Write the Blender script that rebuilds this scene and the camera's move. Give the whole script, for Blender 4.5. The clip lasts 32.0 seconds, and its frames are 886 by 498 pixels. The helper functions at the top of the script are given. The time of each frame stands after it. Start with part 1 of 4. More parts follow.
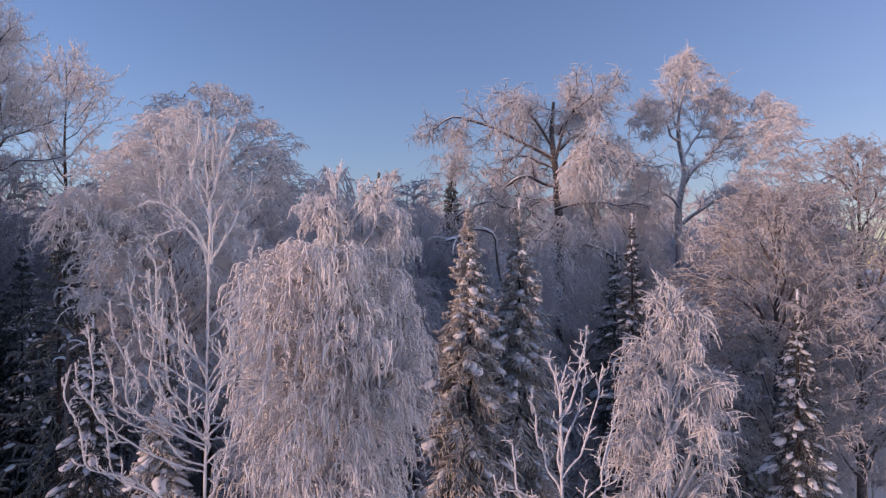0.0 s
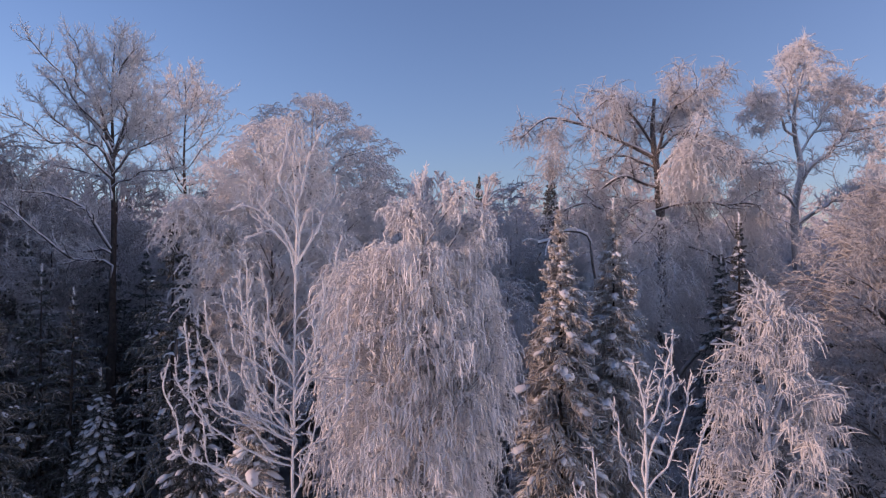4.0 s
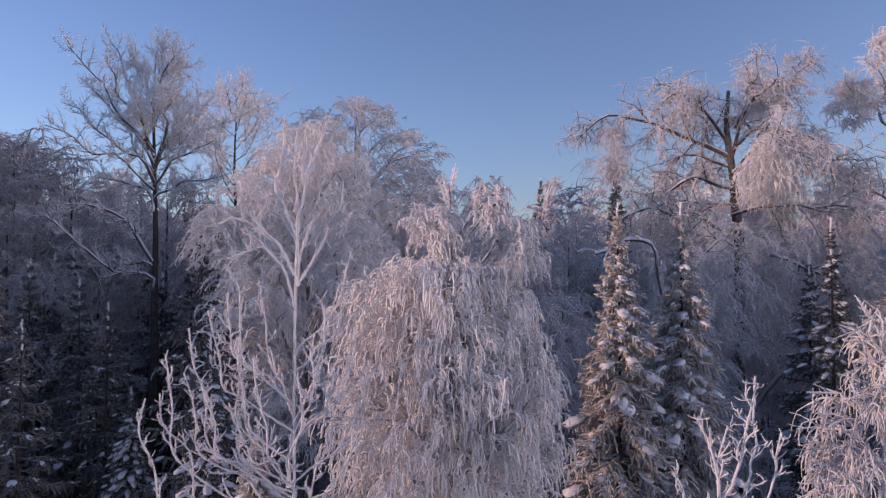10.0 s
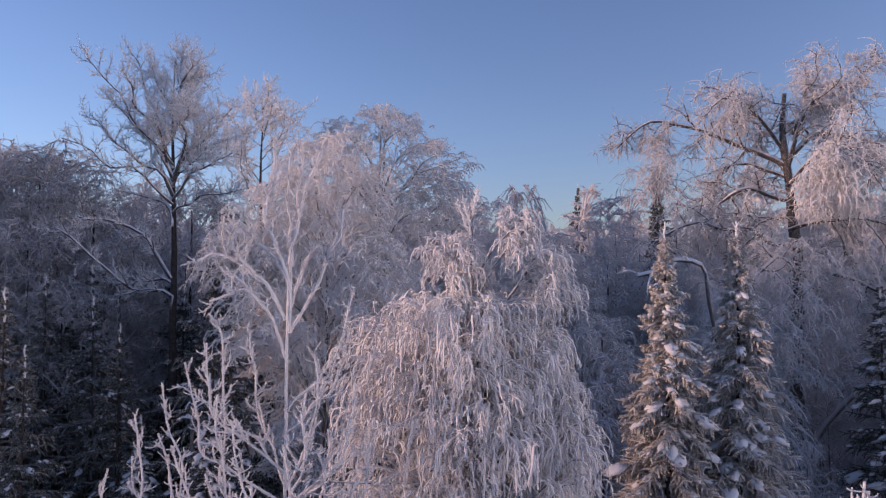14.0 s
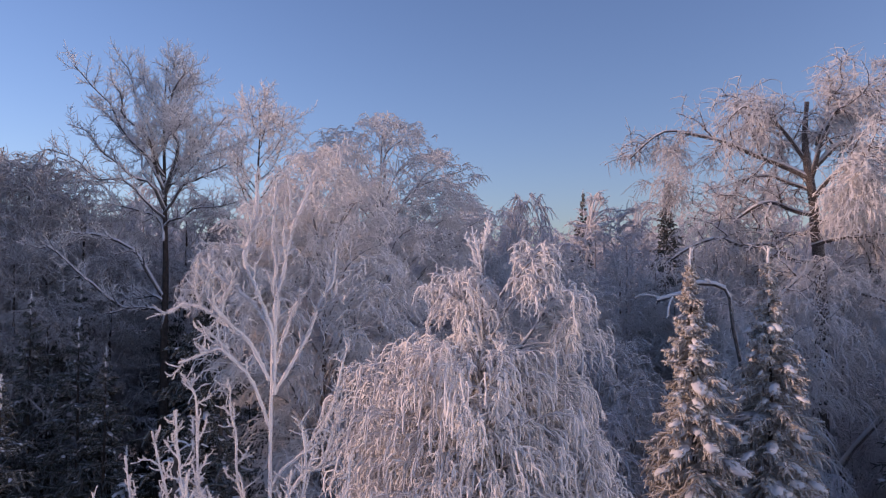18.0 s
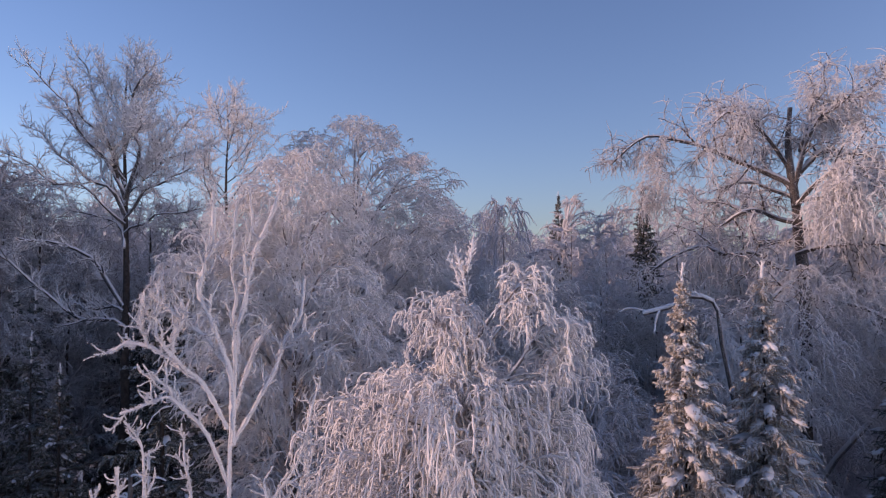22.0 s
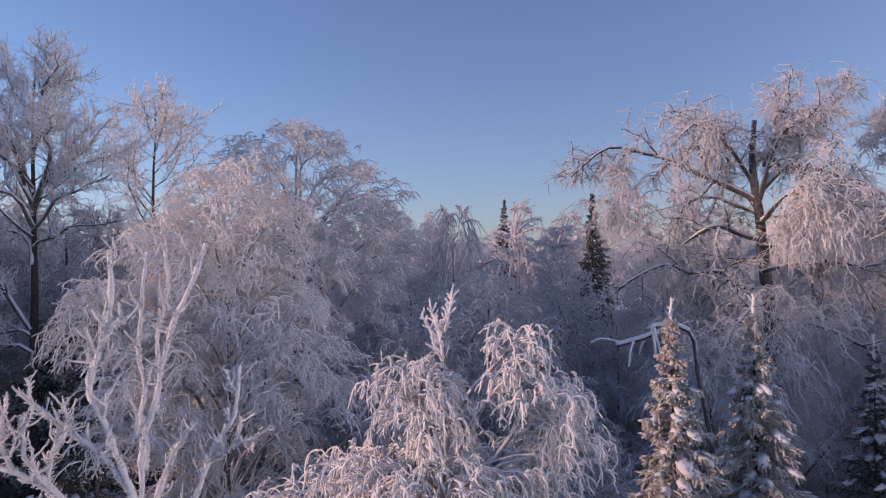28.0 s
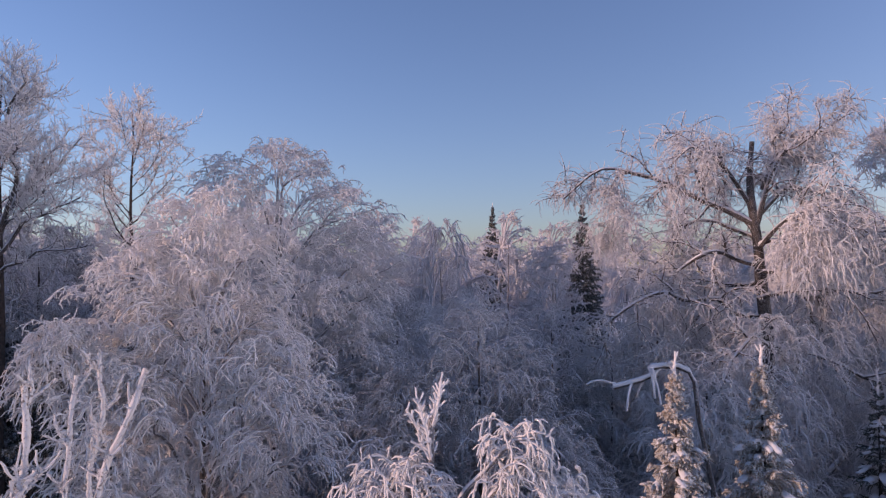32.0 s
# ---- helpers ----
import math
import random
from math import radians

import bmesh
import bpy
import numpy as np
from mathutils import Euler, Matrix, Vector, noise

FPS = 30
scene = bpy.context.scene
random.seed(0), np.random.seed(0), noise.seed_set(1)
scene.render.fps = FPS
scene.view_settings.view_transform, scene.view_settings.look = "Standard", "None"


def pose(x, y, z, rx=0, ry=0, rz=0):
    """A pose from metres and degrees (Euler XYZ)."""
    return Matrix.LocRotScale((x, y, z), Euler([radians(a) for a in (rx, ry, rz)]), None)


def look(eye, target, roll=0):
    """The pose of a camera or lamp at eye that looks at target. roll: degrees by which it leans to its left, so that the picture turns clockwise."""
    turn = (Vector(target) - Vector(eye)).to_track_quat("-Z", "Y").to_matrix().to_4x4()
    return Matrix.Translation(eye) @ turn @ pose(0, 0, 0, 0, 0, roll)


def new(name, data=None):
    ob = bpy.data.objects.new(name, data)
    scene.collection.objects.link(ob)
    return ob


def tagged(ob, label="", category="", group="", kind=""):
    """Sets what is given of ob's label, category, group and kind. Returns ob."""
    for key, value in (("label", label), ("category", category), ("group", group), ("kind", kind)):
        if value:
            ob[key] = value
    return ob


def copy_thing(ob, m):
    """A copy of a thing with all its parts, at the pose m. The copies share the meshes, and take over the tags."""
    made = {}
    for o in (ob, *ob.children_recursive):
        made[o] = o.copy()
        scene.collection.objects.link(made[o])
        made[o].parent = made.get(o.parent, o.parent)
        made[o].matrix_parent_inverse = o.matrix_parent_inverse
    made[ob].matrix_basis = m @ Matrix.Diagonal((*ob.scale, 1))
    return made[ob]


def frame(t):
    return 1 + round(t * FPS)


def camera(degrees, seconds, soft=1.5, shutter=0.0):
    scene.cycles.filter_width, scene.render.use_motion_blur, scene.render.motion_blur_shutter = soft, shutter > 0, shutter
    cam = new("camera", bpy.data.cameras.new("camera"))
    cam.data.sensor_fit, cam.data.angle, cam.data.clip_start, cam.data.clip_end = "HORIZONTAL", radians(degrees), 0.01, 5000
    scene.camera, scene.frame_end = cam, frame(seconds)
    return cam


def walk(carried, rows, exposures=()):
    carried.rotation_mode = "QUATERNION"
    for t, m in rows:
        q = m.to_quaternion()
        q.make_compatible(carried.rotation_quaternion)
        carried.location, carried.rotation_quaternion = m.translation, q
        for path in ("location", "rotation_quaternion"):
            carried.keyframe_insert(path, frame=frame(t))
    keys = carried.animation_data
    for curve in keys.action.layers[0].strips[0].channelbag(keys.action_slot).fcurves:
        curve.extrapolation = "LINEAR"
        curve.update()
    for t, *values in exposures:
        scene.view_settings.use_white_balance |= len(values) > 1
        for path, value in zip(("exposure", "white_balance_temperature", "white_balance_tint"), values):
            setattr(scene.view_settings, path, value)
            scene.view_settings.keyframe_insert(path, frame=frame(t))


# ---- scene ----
cam = camera(66.65, 32.0, soft=1.25)
PATH = [  # seconds, x, y, z, heading, tilt, lean
    (0, -0.000, 0.000, 12.000, -13.323, 1.316, 0.233),
    (1, 0.123, 0.017, 11.985, -10.803, 1.613, 0.276),
    (2, 0.247, 0.032, 11.969, -8.572, 1.554, 0.304),
    (3, 0.375, 0.043, 11.951, -6.342, 1.618, 0.306),
    (3.5, 0.441, 0.048, 11.942, -5.283, 1.626, 0.293),
    (5.5, 0.725, 0.217, 11.918, -2.747, 1.750, 0.202),
    (6, 0.803, 0.337, 11.921, -2.284, 1.767, 0.185),
    (7, 0.967, 0.707, 11.945, -1.336, 1.841, 0.170),
    (8, 1.134, 1.199, 11.999, -0.395, 1.851, 0.158),
    (9, 1.292, 1.746, 12.090, 0.465, 1.966, 0.118),
    (10, 1.431, 2.287, 12.219, 1.287, 2.131, 0.041),
    (11, 1.552, 2.795, 12.359, 2.226, 2.284, 0.011),
    (12, 1.652, 3.256, 12.489, 3.238, 2.410, 0.087),
    (13, 1.704, 3.698, 12.638, 3.993, 2.437, 0.162),
    (14, 1.685, 4.139, 12.832, 4.382, 2.493, 0.129),
    (15, 1.629, 4.554, 13.040, 4.458, 2.535, 0.056),
    (15.5, 1.601, 4.741, 13.136, 4.496, 2.504, 0.038),
    (17.5, 1.513, 5.355, 13.448, 4.504, 2.608, 0.059),
    (18, 1.495, 5.485, 13.511, 4.535, 2.574, 0.065),
    (19, 1.465, 5.734, 13.615, 4.457, 2.603, 0.052),
    (20, 1.437, 5.981, 13.693, 3.825, 2.557, 0.003),
    (21, 1.389, 6.223, 13.778, 3.039, 2.574, -0.055),
    (22, 1.304, 6.462, 13.894, 2.254, 2.548, -0.092),
    (23, 1.196, 6.734, 14.007, 1.365, 2.471, -0.129),
    (24, 1.085, 7.065, 14.083, 0.392, 2.450, -0.187),
    (25, 0.992, 7.417, 14.158, -0.532, 2.449, -0.238),
    (25.5, 0.958, 7.585, 14.209, -0.958, 2.431, -0.249),
    (27.5, 0.862, 8.207, 14.547, -2.528, 2.343, -0.226),
    (28, 0.835, 8.359, 14.668, -2.870, 2.381, -0.216),
    (29, 0.770, 8.662, 14.947, -3.412, 2.396, -0.207),
    (30, 0.739, 8.927, 15.223, -3.568, 2.335, -0.214),
    (31, 0.787, 9.122, 15.446, -3.829, 2.264, -0.240),
    (32, 0.883, 9.274, 15.635, -3.922, 2.295, -0.276),
]
rows = []
for t, x, y, z, heading, tilt, lean in PATH:
    h, p = radians(heading), radians(tilt)
    ahead = Vector((-math.sin(h) * math.cos(p), math.cos(h) * math.cos(p), math.sin(p)))
    eye = Vector((x, y, z))
    rows.append((t, look(eye, eye + ahead, lean)))
walk(cam, rows, [(0, -0.07, 6150, 35), (32, -0.07, 6150, 35)])

# ---- sky, sun, exposure ----
SUN_AZ, SUN_EL = 106.0, 9.5  # degrees to the left of the view's +y, and above the horizon
to_sun = Vector((-math.sin(radians(SUN_AZ)) * math.cos(radians(SUN_EL)), math.cos(radians(SUN_AZ)) * math.cos(radians(SUN_EL)), math.sin(radians(SUN_EL))))
world = bpy.data.worlds.new("winter_sky")
scene.world = world
world.use_nodes = True
wn = world.node_tree
bg = wn.nodes["Background"]
sky = wn.nodes.new("ShaderNodeTexSky")
sky.sky_type, sky.sun_disc = "NISHITA", False
sky.sun_elevation, sky.sun_rotation = radians(SUN_EL), radians(SUN_AZ)
sky.altitude, sky.air_density, sky.dust_density, sky.ozone_density = 200, 1.0, 1.3, 2.6
wn.links.new(sky.outputs[0], bg.inputs[0])
bg.inputs[1].default_value = 0.190
sun = new("sun", bpy.data.lights.new("sun", "SUN"))
sun.data.energy, sun.data.angle, sun.data.color = 3.15, radians(3.0), (1.0, 0.70, 0.46)
sun.matrix_world = look((0, 0, 60), Vector((0, 0, 60)) - to_sun)


# ---- materials ----
def nodes_of(name, rough):
    m = bpy.data.materials.new(name)
    m.use_nodes = True
    t = m.node_tree
    b = t.nodes["Principled BSDF"]
    b.inputs["Roughness"].default_value = rough
    b.inputs["Specular IOR Level"].default_value = 0.25
    return m, t, b


def noise_node(t, scale, detail=3.0, rough=0.6):
    co = t.nodes.new("ShaderNodeNewGeometry")
    n = t.nodes.new("ShaderNodeTexNoise")
    n.inputs["Scale"].default_value, n.inputs["Detail"].default_value, n.inputs["Roughness"].default_value = scale, detail, rough
    t.links.new(co.outputs["Position"], n.inputs["Vector"])
    return n.outputs["Fac"]


def ramp(t, fac, a, b):
    n = t.nodes.new("ShaderNodeMapRange")
    n.inputs["From Min"].default_value, n.inputs["From Max"].default_value = a, b
    t.links.new(fac, n.inputs["Value"])
    return n.outputs["Result"]


def calc(t, op, a, b):
    n = t.nodes.new("ShaderNodeMath")
    n.operation, n.use_clamp = op, True
    for slot, v in zip(n.inputs, (a, b)):
        if isinstance(v, (int, float)):
            slot.default_value = v
        else:
            t.links.new(v, slot)
    return n.outputs[0]


def blend(t, fac, a, b):
    n = t.nodes.new("ShaderNodeMix")
    n.data_type = "RGBA"
    for slot, v in ((n.inputs["Factor"], fac), (n.inputs["A"], a), (n.inputs["B"], b)):
        if isinstance(v, tuple):
            slot.default_value = (*v, 1)
        elif isinstance(v, (int, float)):
            slot.default_value = v
        else:
            t.links.new(v, slot)
    return n.outputs["Result"]


def bumped(t, b, fac, strength, distance):
    n = t.nodes.new("ShaderNodeBump")
    n.inputs["Strength"].default_value, n.inputs["Distance"].default_value = strength, distance
    t.links.new(fac, n.inputs["Height"])
    t.links.new(n.outputs[0], b.inputs["Normal"])


def island(t):
    return t.nodes.new("ShaderNodeNewGeometry").outputs["Random Per Island"]


def frost_material(name, white, wood, cover, fine=45.0):
    """Hoarfrost over wood. cover: how much of the wood the frost hides."""
    m, t, b = nodes_of(name, 0.85)
    crystals = noise_node(t, fine, 4.0, 0.7)
    patches = noise_node(t, 2.3, 2.0)
    bare = ramp(t, calc(t, "ADD", crystals, calc(t, "MULTIPLY", calc(t, "SUBTRACT", patches, 0.5), 0.5)), 0.30 + cover, 0.42 + cover)
    each = ramp(t, island(t), 0.0, 1.0)
    tone = blend(t, each, tuple(c * 0.93 for c in white), white)
    t.links.new(blend(t, bare, tone, wood), b.inputs["Base Color"])
    bumped(t, b, crystals, 0.8, 0.01)
    return m


def bark_material(name, light, dark, snow, grain=9.0):
    """Bark with rime on it, thicker on what faces up."""
    m, t, b = nodes_of(name, 0.9)
    geo = t.nodes.new("ShaderNodeNewGeometry")
    sep = t.nodes.new("ShaderNodeSeparateXYZ")
    t.links.new(geo.outputs["Normal"], sep.inputs[0])
    rough = noise_node(t, grain, 5.0, 0.7)
    fine = noise_node(t, grain * 6, 4.0, 0.7)
    wood = blend(t, ramp(t, rough, 0.35, 0.65), dark, light)
    up = calc(t, "ADD", calc(t, "MULTIPLY", sep.outputs["Z"], 0.55), calc(t, "SUBTRACT", fine, 0.5))
    t.links.new(blend(t, ramp(t, up, snow, snow + 0.16), wood, (0.80, 0.80, 0.82)), b.inputs["Base Color"])
    bumped(t, b, rough, 0.7, 0.02)
    return m


def needle_material(name, green, brown, rime):
    m, t, b = nodes_of(name, 0.8)
    fine = noise_node(t, 38.0, 4.0, 0.75)
    wide = noise_node(t, 1.7, 3.0)
    base = blend(t, ramp(t, wide, 0.35, 0.65), green, brown)
    base = blend(t, calc(t, "MULTIPLY", island(t), 0.35), base, tuple(c * 0.4 for c in green))
    t.links.new(blend(t, ramp(t, fine, rime, rime + 0.14), base, (0.72, 0.73, 0.75)), b.inputs["Base Color"])
    bumped(t, b, fine, 1.0, 0.02)
    return m


def snow_material(name):
    m, t, b = nodes_of(name, 0.7)
    wide, fine = noise_node(t, 0.6, 4.0), noise_node(t, 30.0, 4.0, 0.7)
    t.links.new(blend(t, wide, (0.74, 0.75, 0.79), (0.84, 0.84, 0.85)), b.inputs["Base Color"])
    bumped(t, b, fine, 0.5, 0.02)
    return m


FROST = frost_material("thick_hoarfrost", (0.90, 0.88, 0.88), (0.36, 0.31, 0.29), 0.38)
# thinner frost, darkened in colour as shade for the shaded birches
FROST_THIN_SHADE = frost_material("thin_shaded_hoarfrost", (0.72, 0.72, 0.74), (0.11, 0.09, 0.085), 0.20)
# broken frost over brown twigs, with shade darkened into its colour
FROST_WORN_SHADE = frost_material("broken_shaded_hoarfrost", (0.66, 0.64, 0.64), (0.15, 0.125, 0.11), 0.235)
# duller frost: young trees' own tone, painted shade on hollow and old birches
FROST_DIMMED = frost_material("dimmed_hoarfrost", (0.76, 0.75, 0.76), (0.20, 0.17, 0.15), 0.29)
# distance and shade are toned into this duller, faintly violet frost
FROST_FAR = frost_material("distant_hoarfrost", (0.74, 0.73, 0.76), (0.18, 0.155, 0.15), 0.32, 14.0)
BARK_BIRCH = bark_material("birch_bark", (0.24, 0.21, 0.19), (0.05, 0.042, 0.04), 0.28)
BARK_DARK = bark_material("dark_bark", (0.10, 0.08, 0.07), (0.03, 0.025, 0.022), 0.34)
BARK_OLD = bark_material("old_birch_bark", (0.115, 0.098, 0.09), (0.04, 0.034, 0.032), 0.05)
BARK_RIME = bark_material("rimed_bark", (0.15, 0.125, 0.11), (0.05, 0.042, 0.04), -0.02)
# two copies of spruce needles, warm sun and deep shade in their colours
NEEDLE_SUN = needle_material("sunlit_tawny_needles", (0.230, 0.185, 0.105), (0.450, 0.320, 0.190), 0.405)
NEEDLE_SHADE = needle_material("shaded_dark_needles", (0.030, 0.040, 0.026), (0.045, 0.042, 0.028), 0.49)
SNOW = snow_material("snow")


# ---- growing things ----
UP = np.array((0.0, 0.0, 1.0))


def unit(a):
    return a / np.maximum(np.linalg.norm(a, axis=-1, keepdims=True), 1e-9)


def sides(d):
    """Two directions square to d."""
    ref = np.where(np.abs(d[..., 2:3]) > 0.9, np.array((1.0, 0.0, 0.0)), UP)
    u = unit(np.cross(d, ref))
    return u, np.cross(d, u)


def along(P, R, t):
    """Places, directions and radii at the shares t (B, n) of the strands P (B, M, 3)."""
    B, M = P.shape[:2]
    f = t * (M - 1) * 0.9999
    i = np.floor(f).astype(int)
    w = (f - i)[..., None]
    b = np.arange(B)[:, None]
    return P[b, i] * (1 - w) + P[b, i + 1] * w, unit(P[b, i + 1] - P[b, i]), R[b, i] * (1 - w[..., 0]) + R[b, i + 1] * w[..., 0]


def grow(rng, P, R, n, span=(0.2, 1.0), angle=(35, 60), length=(0.5, 1.0), N=6, pull=0.0, pull_end=None, wander=0.08,
         rad=0.5, rmin=0.01, rmax=9.0, tip=0.3, rough=0.15, shape=None):
    """n new strands from each strand of P. pull: how much each step turns down (below 0: up), going over to pull_end at the tip."""
    B = P.shape[0]
    t = span[0] + (span[1] - span[0]) * (np.arange(n) + rng.random((B, n))) / n
    at, d, r = along(P, R, t)
    u, v = sides(d)
    az = 2.39996 * np.arange(n) + rng.random((B, 1)) * 6.283 + rng.normal(0, 0.5, (B, n))
    a = np.radians(rng.uniform(angle[0], angle[1], (B, n)))[..., None]
    d = np.cos(a) * d + np.sin(a) * (np.cos(az)[..., None] * u + np.sin(az)[..., None] * v)
    L = rng.uniform(length[0], length[1], (B, n))
    if shape is not None:
        L = L * shape(t)
    r0 = np.clip(r * rad, rmin, rmax)
    at, d, L, r0 = at.reshape(-1, 3), d.reshape(-1, 3), L.reshape(-1), r0.reshape(-1)
    C = np.empty((len(at), N, 3))
    C[:, 0] = at
    step = (L / (N - 1))[:, None]
    last = pull if pull_end is None else pull_end
    for k in range(1, N):
        s = (k - 1) / max(N - 2, 1)
        d = d + np.array((0, 0, -(pull + (last - pull) * s))) + rng.normal(0, wander, d.shape)
        d = unit(d)
        C[:, k] = C[:, k - 1] + d * step
    s = np.linspace(0, 1, N)
    CR = r0[:, None] * (1 - (1 - tip) * s) * (1 + rng.uniform(-rough, rough, (len(at), N)))
    return C, CR, np.repeat(np.arange(B), n)


def bow(rng, points, N, r0, r1, wander=0.03, rough=0.12):
    """One strand that glides through a few points."""
    q = np.array(points, float)
    s = np.linspace(0, len(q) - 1, N)
    p = np.stack([np.interp(s, np.arange(len(q)), q[:, k]) for k in range(3)], 1)
    for _ in range(2):
        p[1:-1] = 0.25 * p[:-2] + 0.5 * p[1:-1] + 0.25 * p[2:]
    size = np.linalg.norm(q[-1] - q[0])
    sway = rng.normal(0, wander * size / 2, (8, 3))
    sway[[0, -1]] = 0
    p += np.stack([np.interp(np.linspace(0, 7, N), np.arange(8), sway[:, k]) for k in range(3)], 1)
    for _ in range(N // 8):
        p[1:-1] = 0.25 * p[:-2] + 0.5 * p[1:-1] + 0.25 * p[2:]
    r = np.linspace(r0, r1, N) * (1 + rng.uniform(-rough, rough, N))
    return p[None], r[None]


def stack(pairs):
    return np.concatenate([p for p, _ in pairs]), np.concatenate([r for _, r in pairs])


def make_mesh(name, verts, quads, smooth=True):
    me = bpy.data.meshes.new(name)
    n = len(quads)
    k = quads.shape[1]
    me.vertices.add(len(verts))
    me.vertices.foreach_set("co", verts.astype(np.float32).ravel())
    me.loops.add(n * k)
    me.loops.foreach_set("vertex_index", quads.astype(np.int32).ravel())
    me.polygons.add(n)
    me.polygons.foreach_set("loop_start", np.arange(0, n * k, k, dtype=np.int32))
    me.polygons.foreach_set("loop_total", np.full(n, k, dtype=np.int32))
    me.polygons.foreach_set("use_smooth", np.full(n, smooth))
    me.update(calc_edges=True)
    return me


def tubes(P, R, k, fuzz=0.0, seed=3):
    B, N = P.shape[:2]
    d = np.empty_like(P)
    d[:, 1:-1] = P[:, 2:] - P[:, :-2]
    d[:, 0], d[:, -1] = P[:, 1] - P[:, 0], P[:, -1] - P[:, -2]
    d = unit(d)
    whole = unit(P[:, -1] - P[:, 0])
    ref, _ = sides(whole)
    u = unit(ref[:, None] - d * (d * ref[:, None]).sum(-1, keepdims=True))
    v = np.cross(d, u)
    a = np.arange(k) * 2 * np.pi / k
    ring = R[..., None, None] * (np.cos(a)[:, None] * u[:, :, None] + np.sin(a)[:, None] * v[:, :, None])
    if fuzz:
        ring = ring * (1 + np.random.default_rng(seed).uniform(-fuzz, fuzz * 1.3, ring.shape[:3] + (1,)))
    verts = (P[:, :, None] + ring).reshape(-1, 3)
    base = (np.arange(B) * N * k)[:, None, None] + (np.arange(N - 1) * k)[None, :, None]
    j = np.arange(k)
    j2 = (j + 1) % k
    quads = np.stack([base + j, base + j2, base + k + j2, base + k + j], -1).reshape(-1, 4)
    return verts, quads


def joined(groups):
    vs, qs, n = [], [], 0
    for v, q in groups:
        vs.append(v)
        qs.append(q + n)
        n += len(v)
    return np.concatenate(vs), np.concatenate(qs)


def lumps(rng, at, size, flat=0.6, lean=None, long=1.0):
    """Rounded uneven cushions of snow, one at each place."""
    nu, nv = 7, 4
    th = np.linspace(0.25, math.pi - 0.25, nv)
    ph = np.arange(nu) * 2 * math.pi / nu
    ball = np.stack([np.outer(np.sin(th), np.cos(ph)), np.outer(np.sin(th), np.sin(ph)), np.outer(np.cos(th), np.ones(nu))], -1).reshape(-1, 3)
    B = len(at)
    s = np.stack([size * long * rng.uniform(0.9, 1.5, B), size * rng.uniform(0.8, 1.3, B), size * flat * rng.uniform(0.7, 1.3, B)], -1)
    w = ball[None] * s[:, None] * (1 + rng.normal(0, 0.17, (B, len(ball), 1)))
    yaw = rng.uniform(0, 6.283, B) if lean is None else lean
    c, sn = np.cos(yaw)[:, None], np.sin(yaw)[:, None]
    w = np.stack([c * w[..., 0] - sn * w[..., 1], sn * w[..., 0] + c * w[..., 1], w[..., 2]], -1)
    if lean is not None:  # bend down outward
        out = c * w[..., 0] + sn * w[..., 1]
        w[..., 2] -= 0.4 * out
    verts = (at[:, None] + w).reshape(-1, 3)
    base = (np.arange(B) * nu * nv)[:, None, None] + (np.arange(nv - 1) * nu)[None, :, None]
    j = np.arange(nu)
    j2 = (j + 1) % nu
    quads = np.stack([base + j, base + nu + j, base + nu + j2, base + j2], -1).reshape(-1, 4)
    b0 = (np.arange(B) * nu * nv)[:, None]
    caps = []
    for first, row in ((0, (0, 1, 2, 3)), (0, (0, 3, 4, 6)), ((nv - 1) * nu, (3, 2, 1, 0)), ((nv - 1) * nu, (6, 4, 3, 0))):
        caps.append(b0 + first + np.array(row))
    return verts, np.concatenate([quads] + caps)


def part(name, vq, material, parent, label="", kind=""):
    me = make_mesh(name, *vq)
    me.materials.append(material)
    ob = new(name, me)
    ob.parent = parent
    return tagged(ob, label, kind=kind)


def thing(name, at, label, category, group="", turn=0.0, size=1.0):
    ob = new(name)
    ob.empty_display_size = 0.3
    ob.matrix_basis = Matrix.LocRotScale(at, Euler((0, 0, radians(turn))), (size,) * 3)
    return tagged(ob, label, category, group)


def trunk_of(rng, H, r0, r1, N=14, wander=0.035, lean=(0, 0)):
    z = np.linspace(0, H, N)
    off = np.cumsum(rng.normal(0, wander, (N, 2)), 0) * (H / N) ** 0.5
    off -= off[:1]
    off += np.linspace(0, 1, N)[:, None] ** 1.5 * (np.array(lean) - off[-1])
    P = np.concatenate([off, z[:, None]], 1)
    R = r0 + (r1 - r0) * (z / H) ** 0.8
    R[0] *= 1.35
    return P[None], R[None] * (1 + rng.uniform(-0.05, 0.05, N))


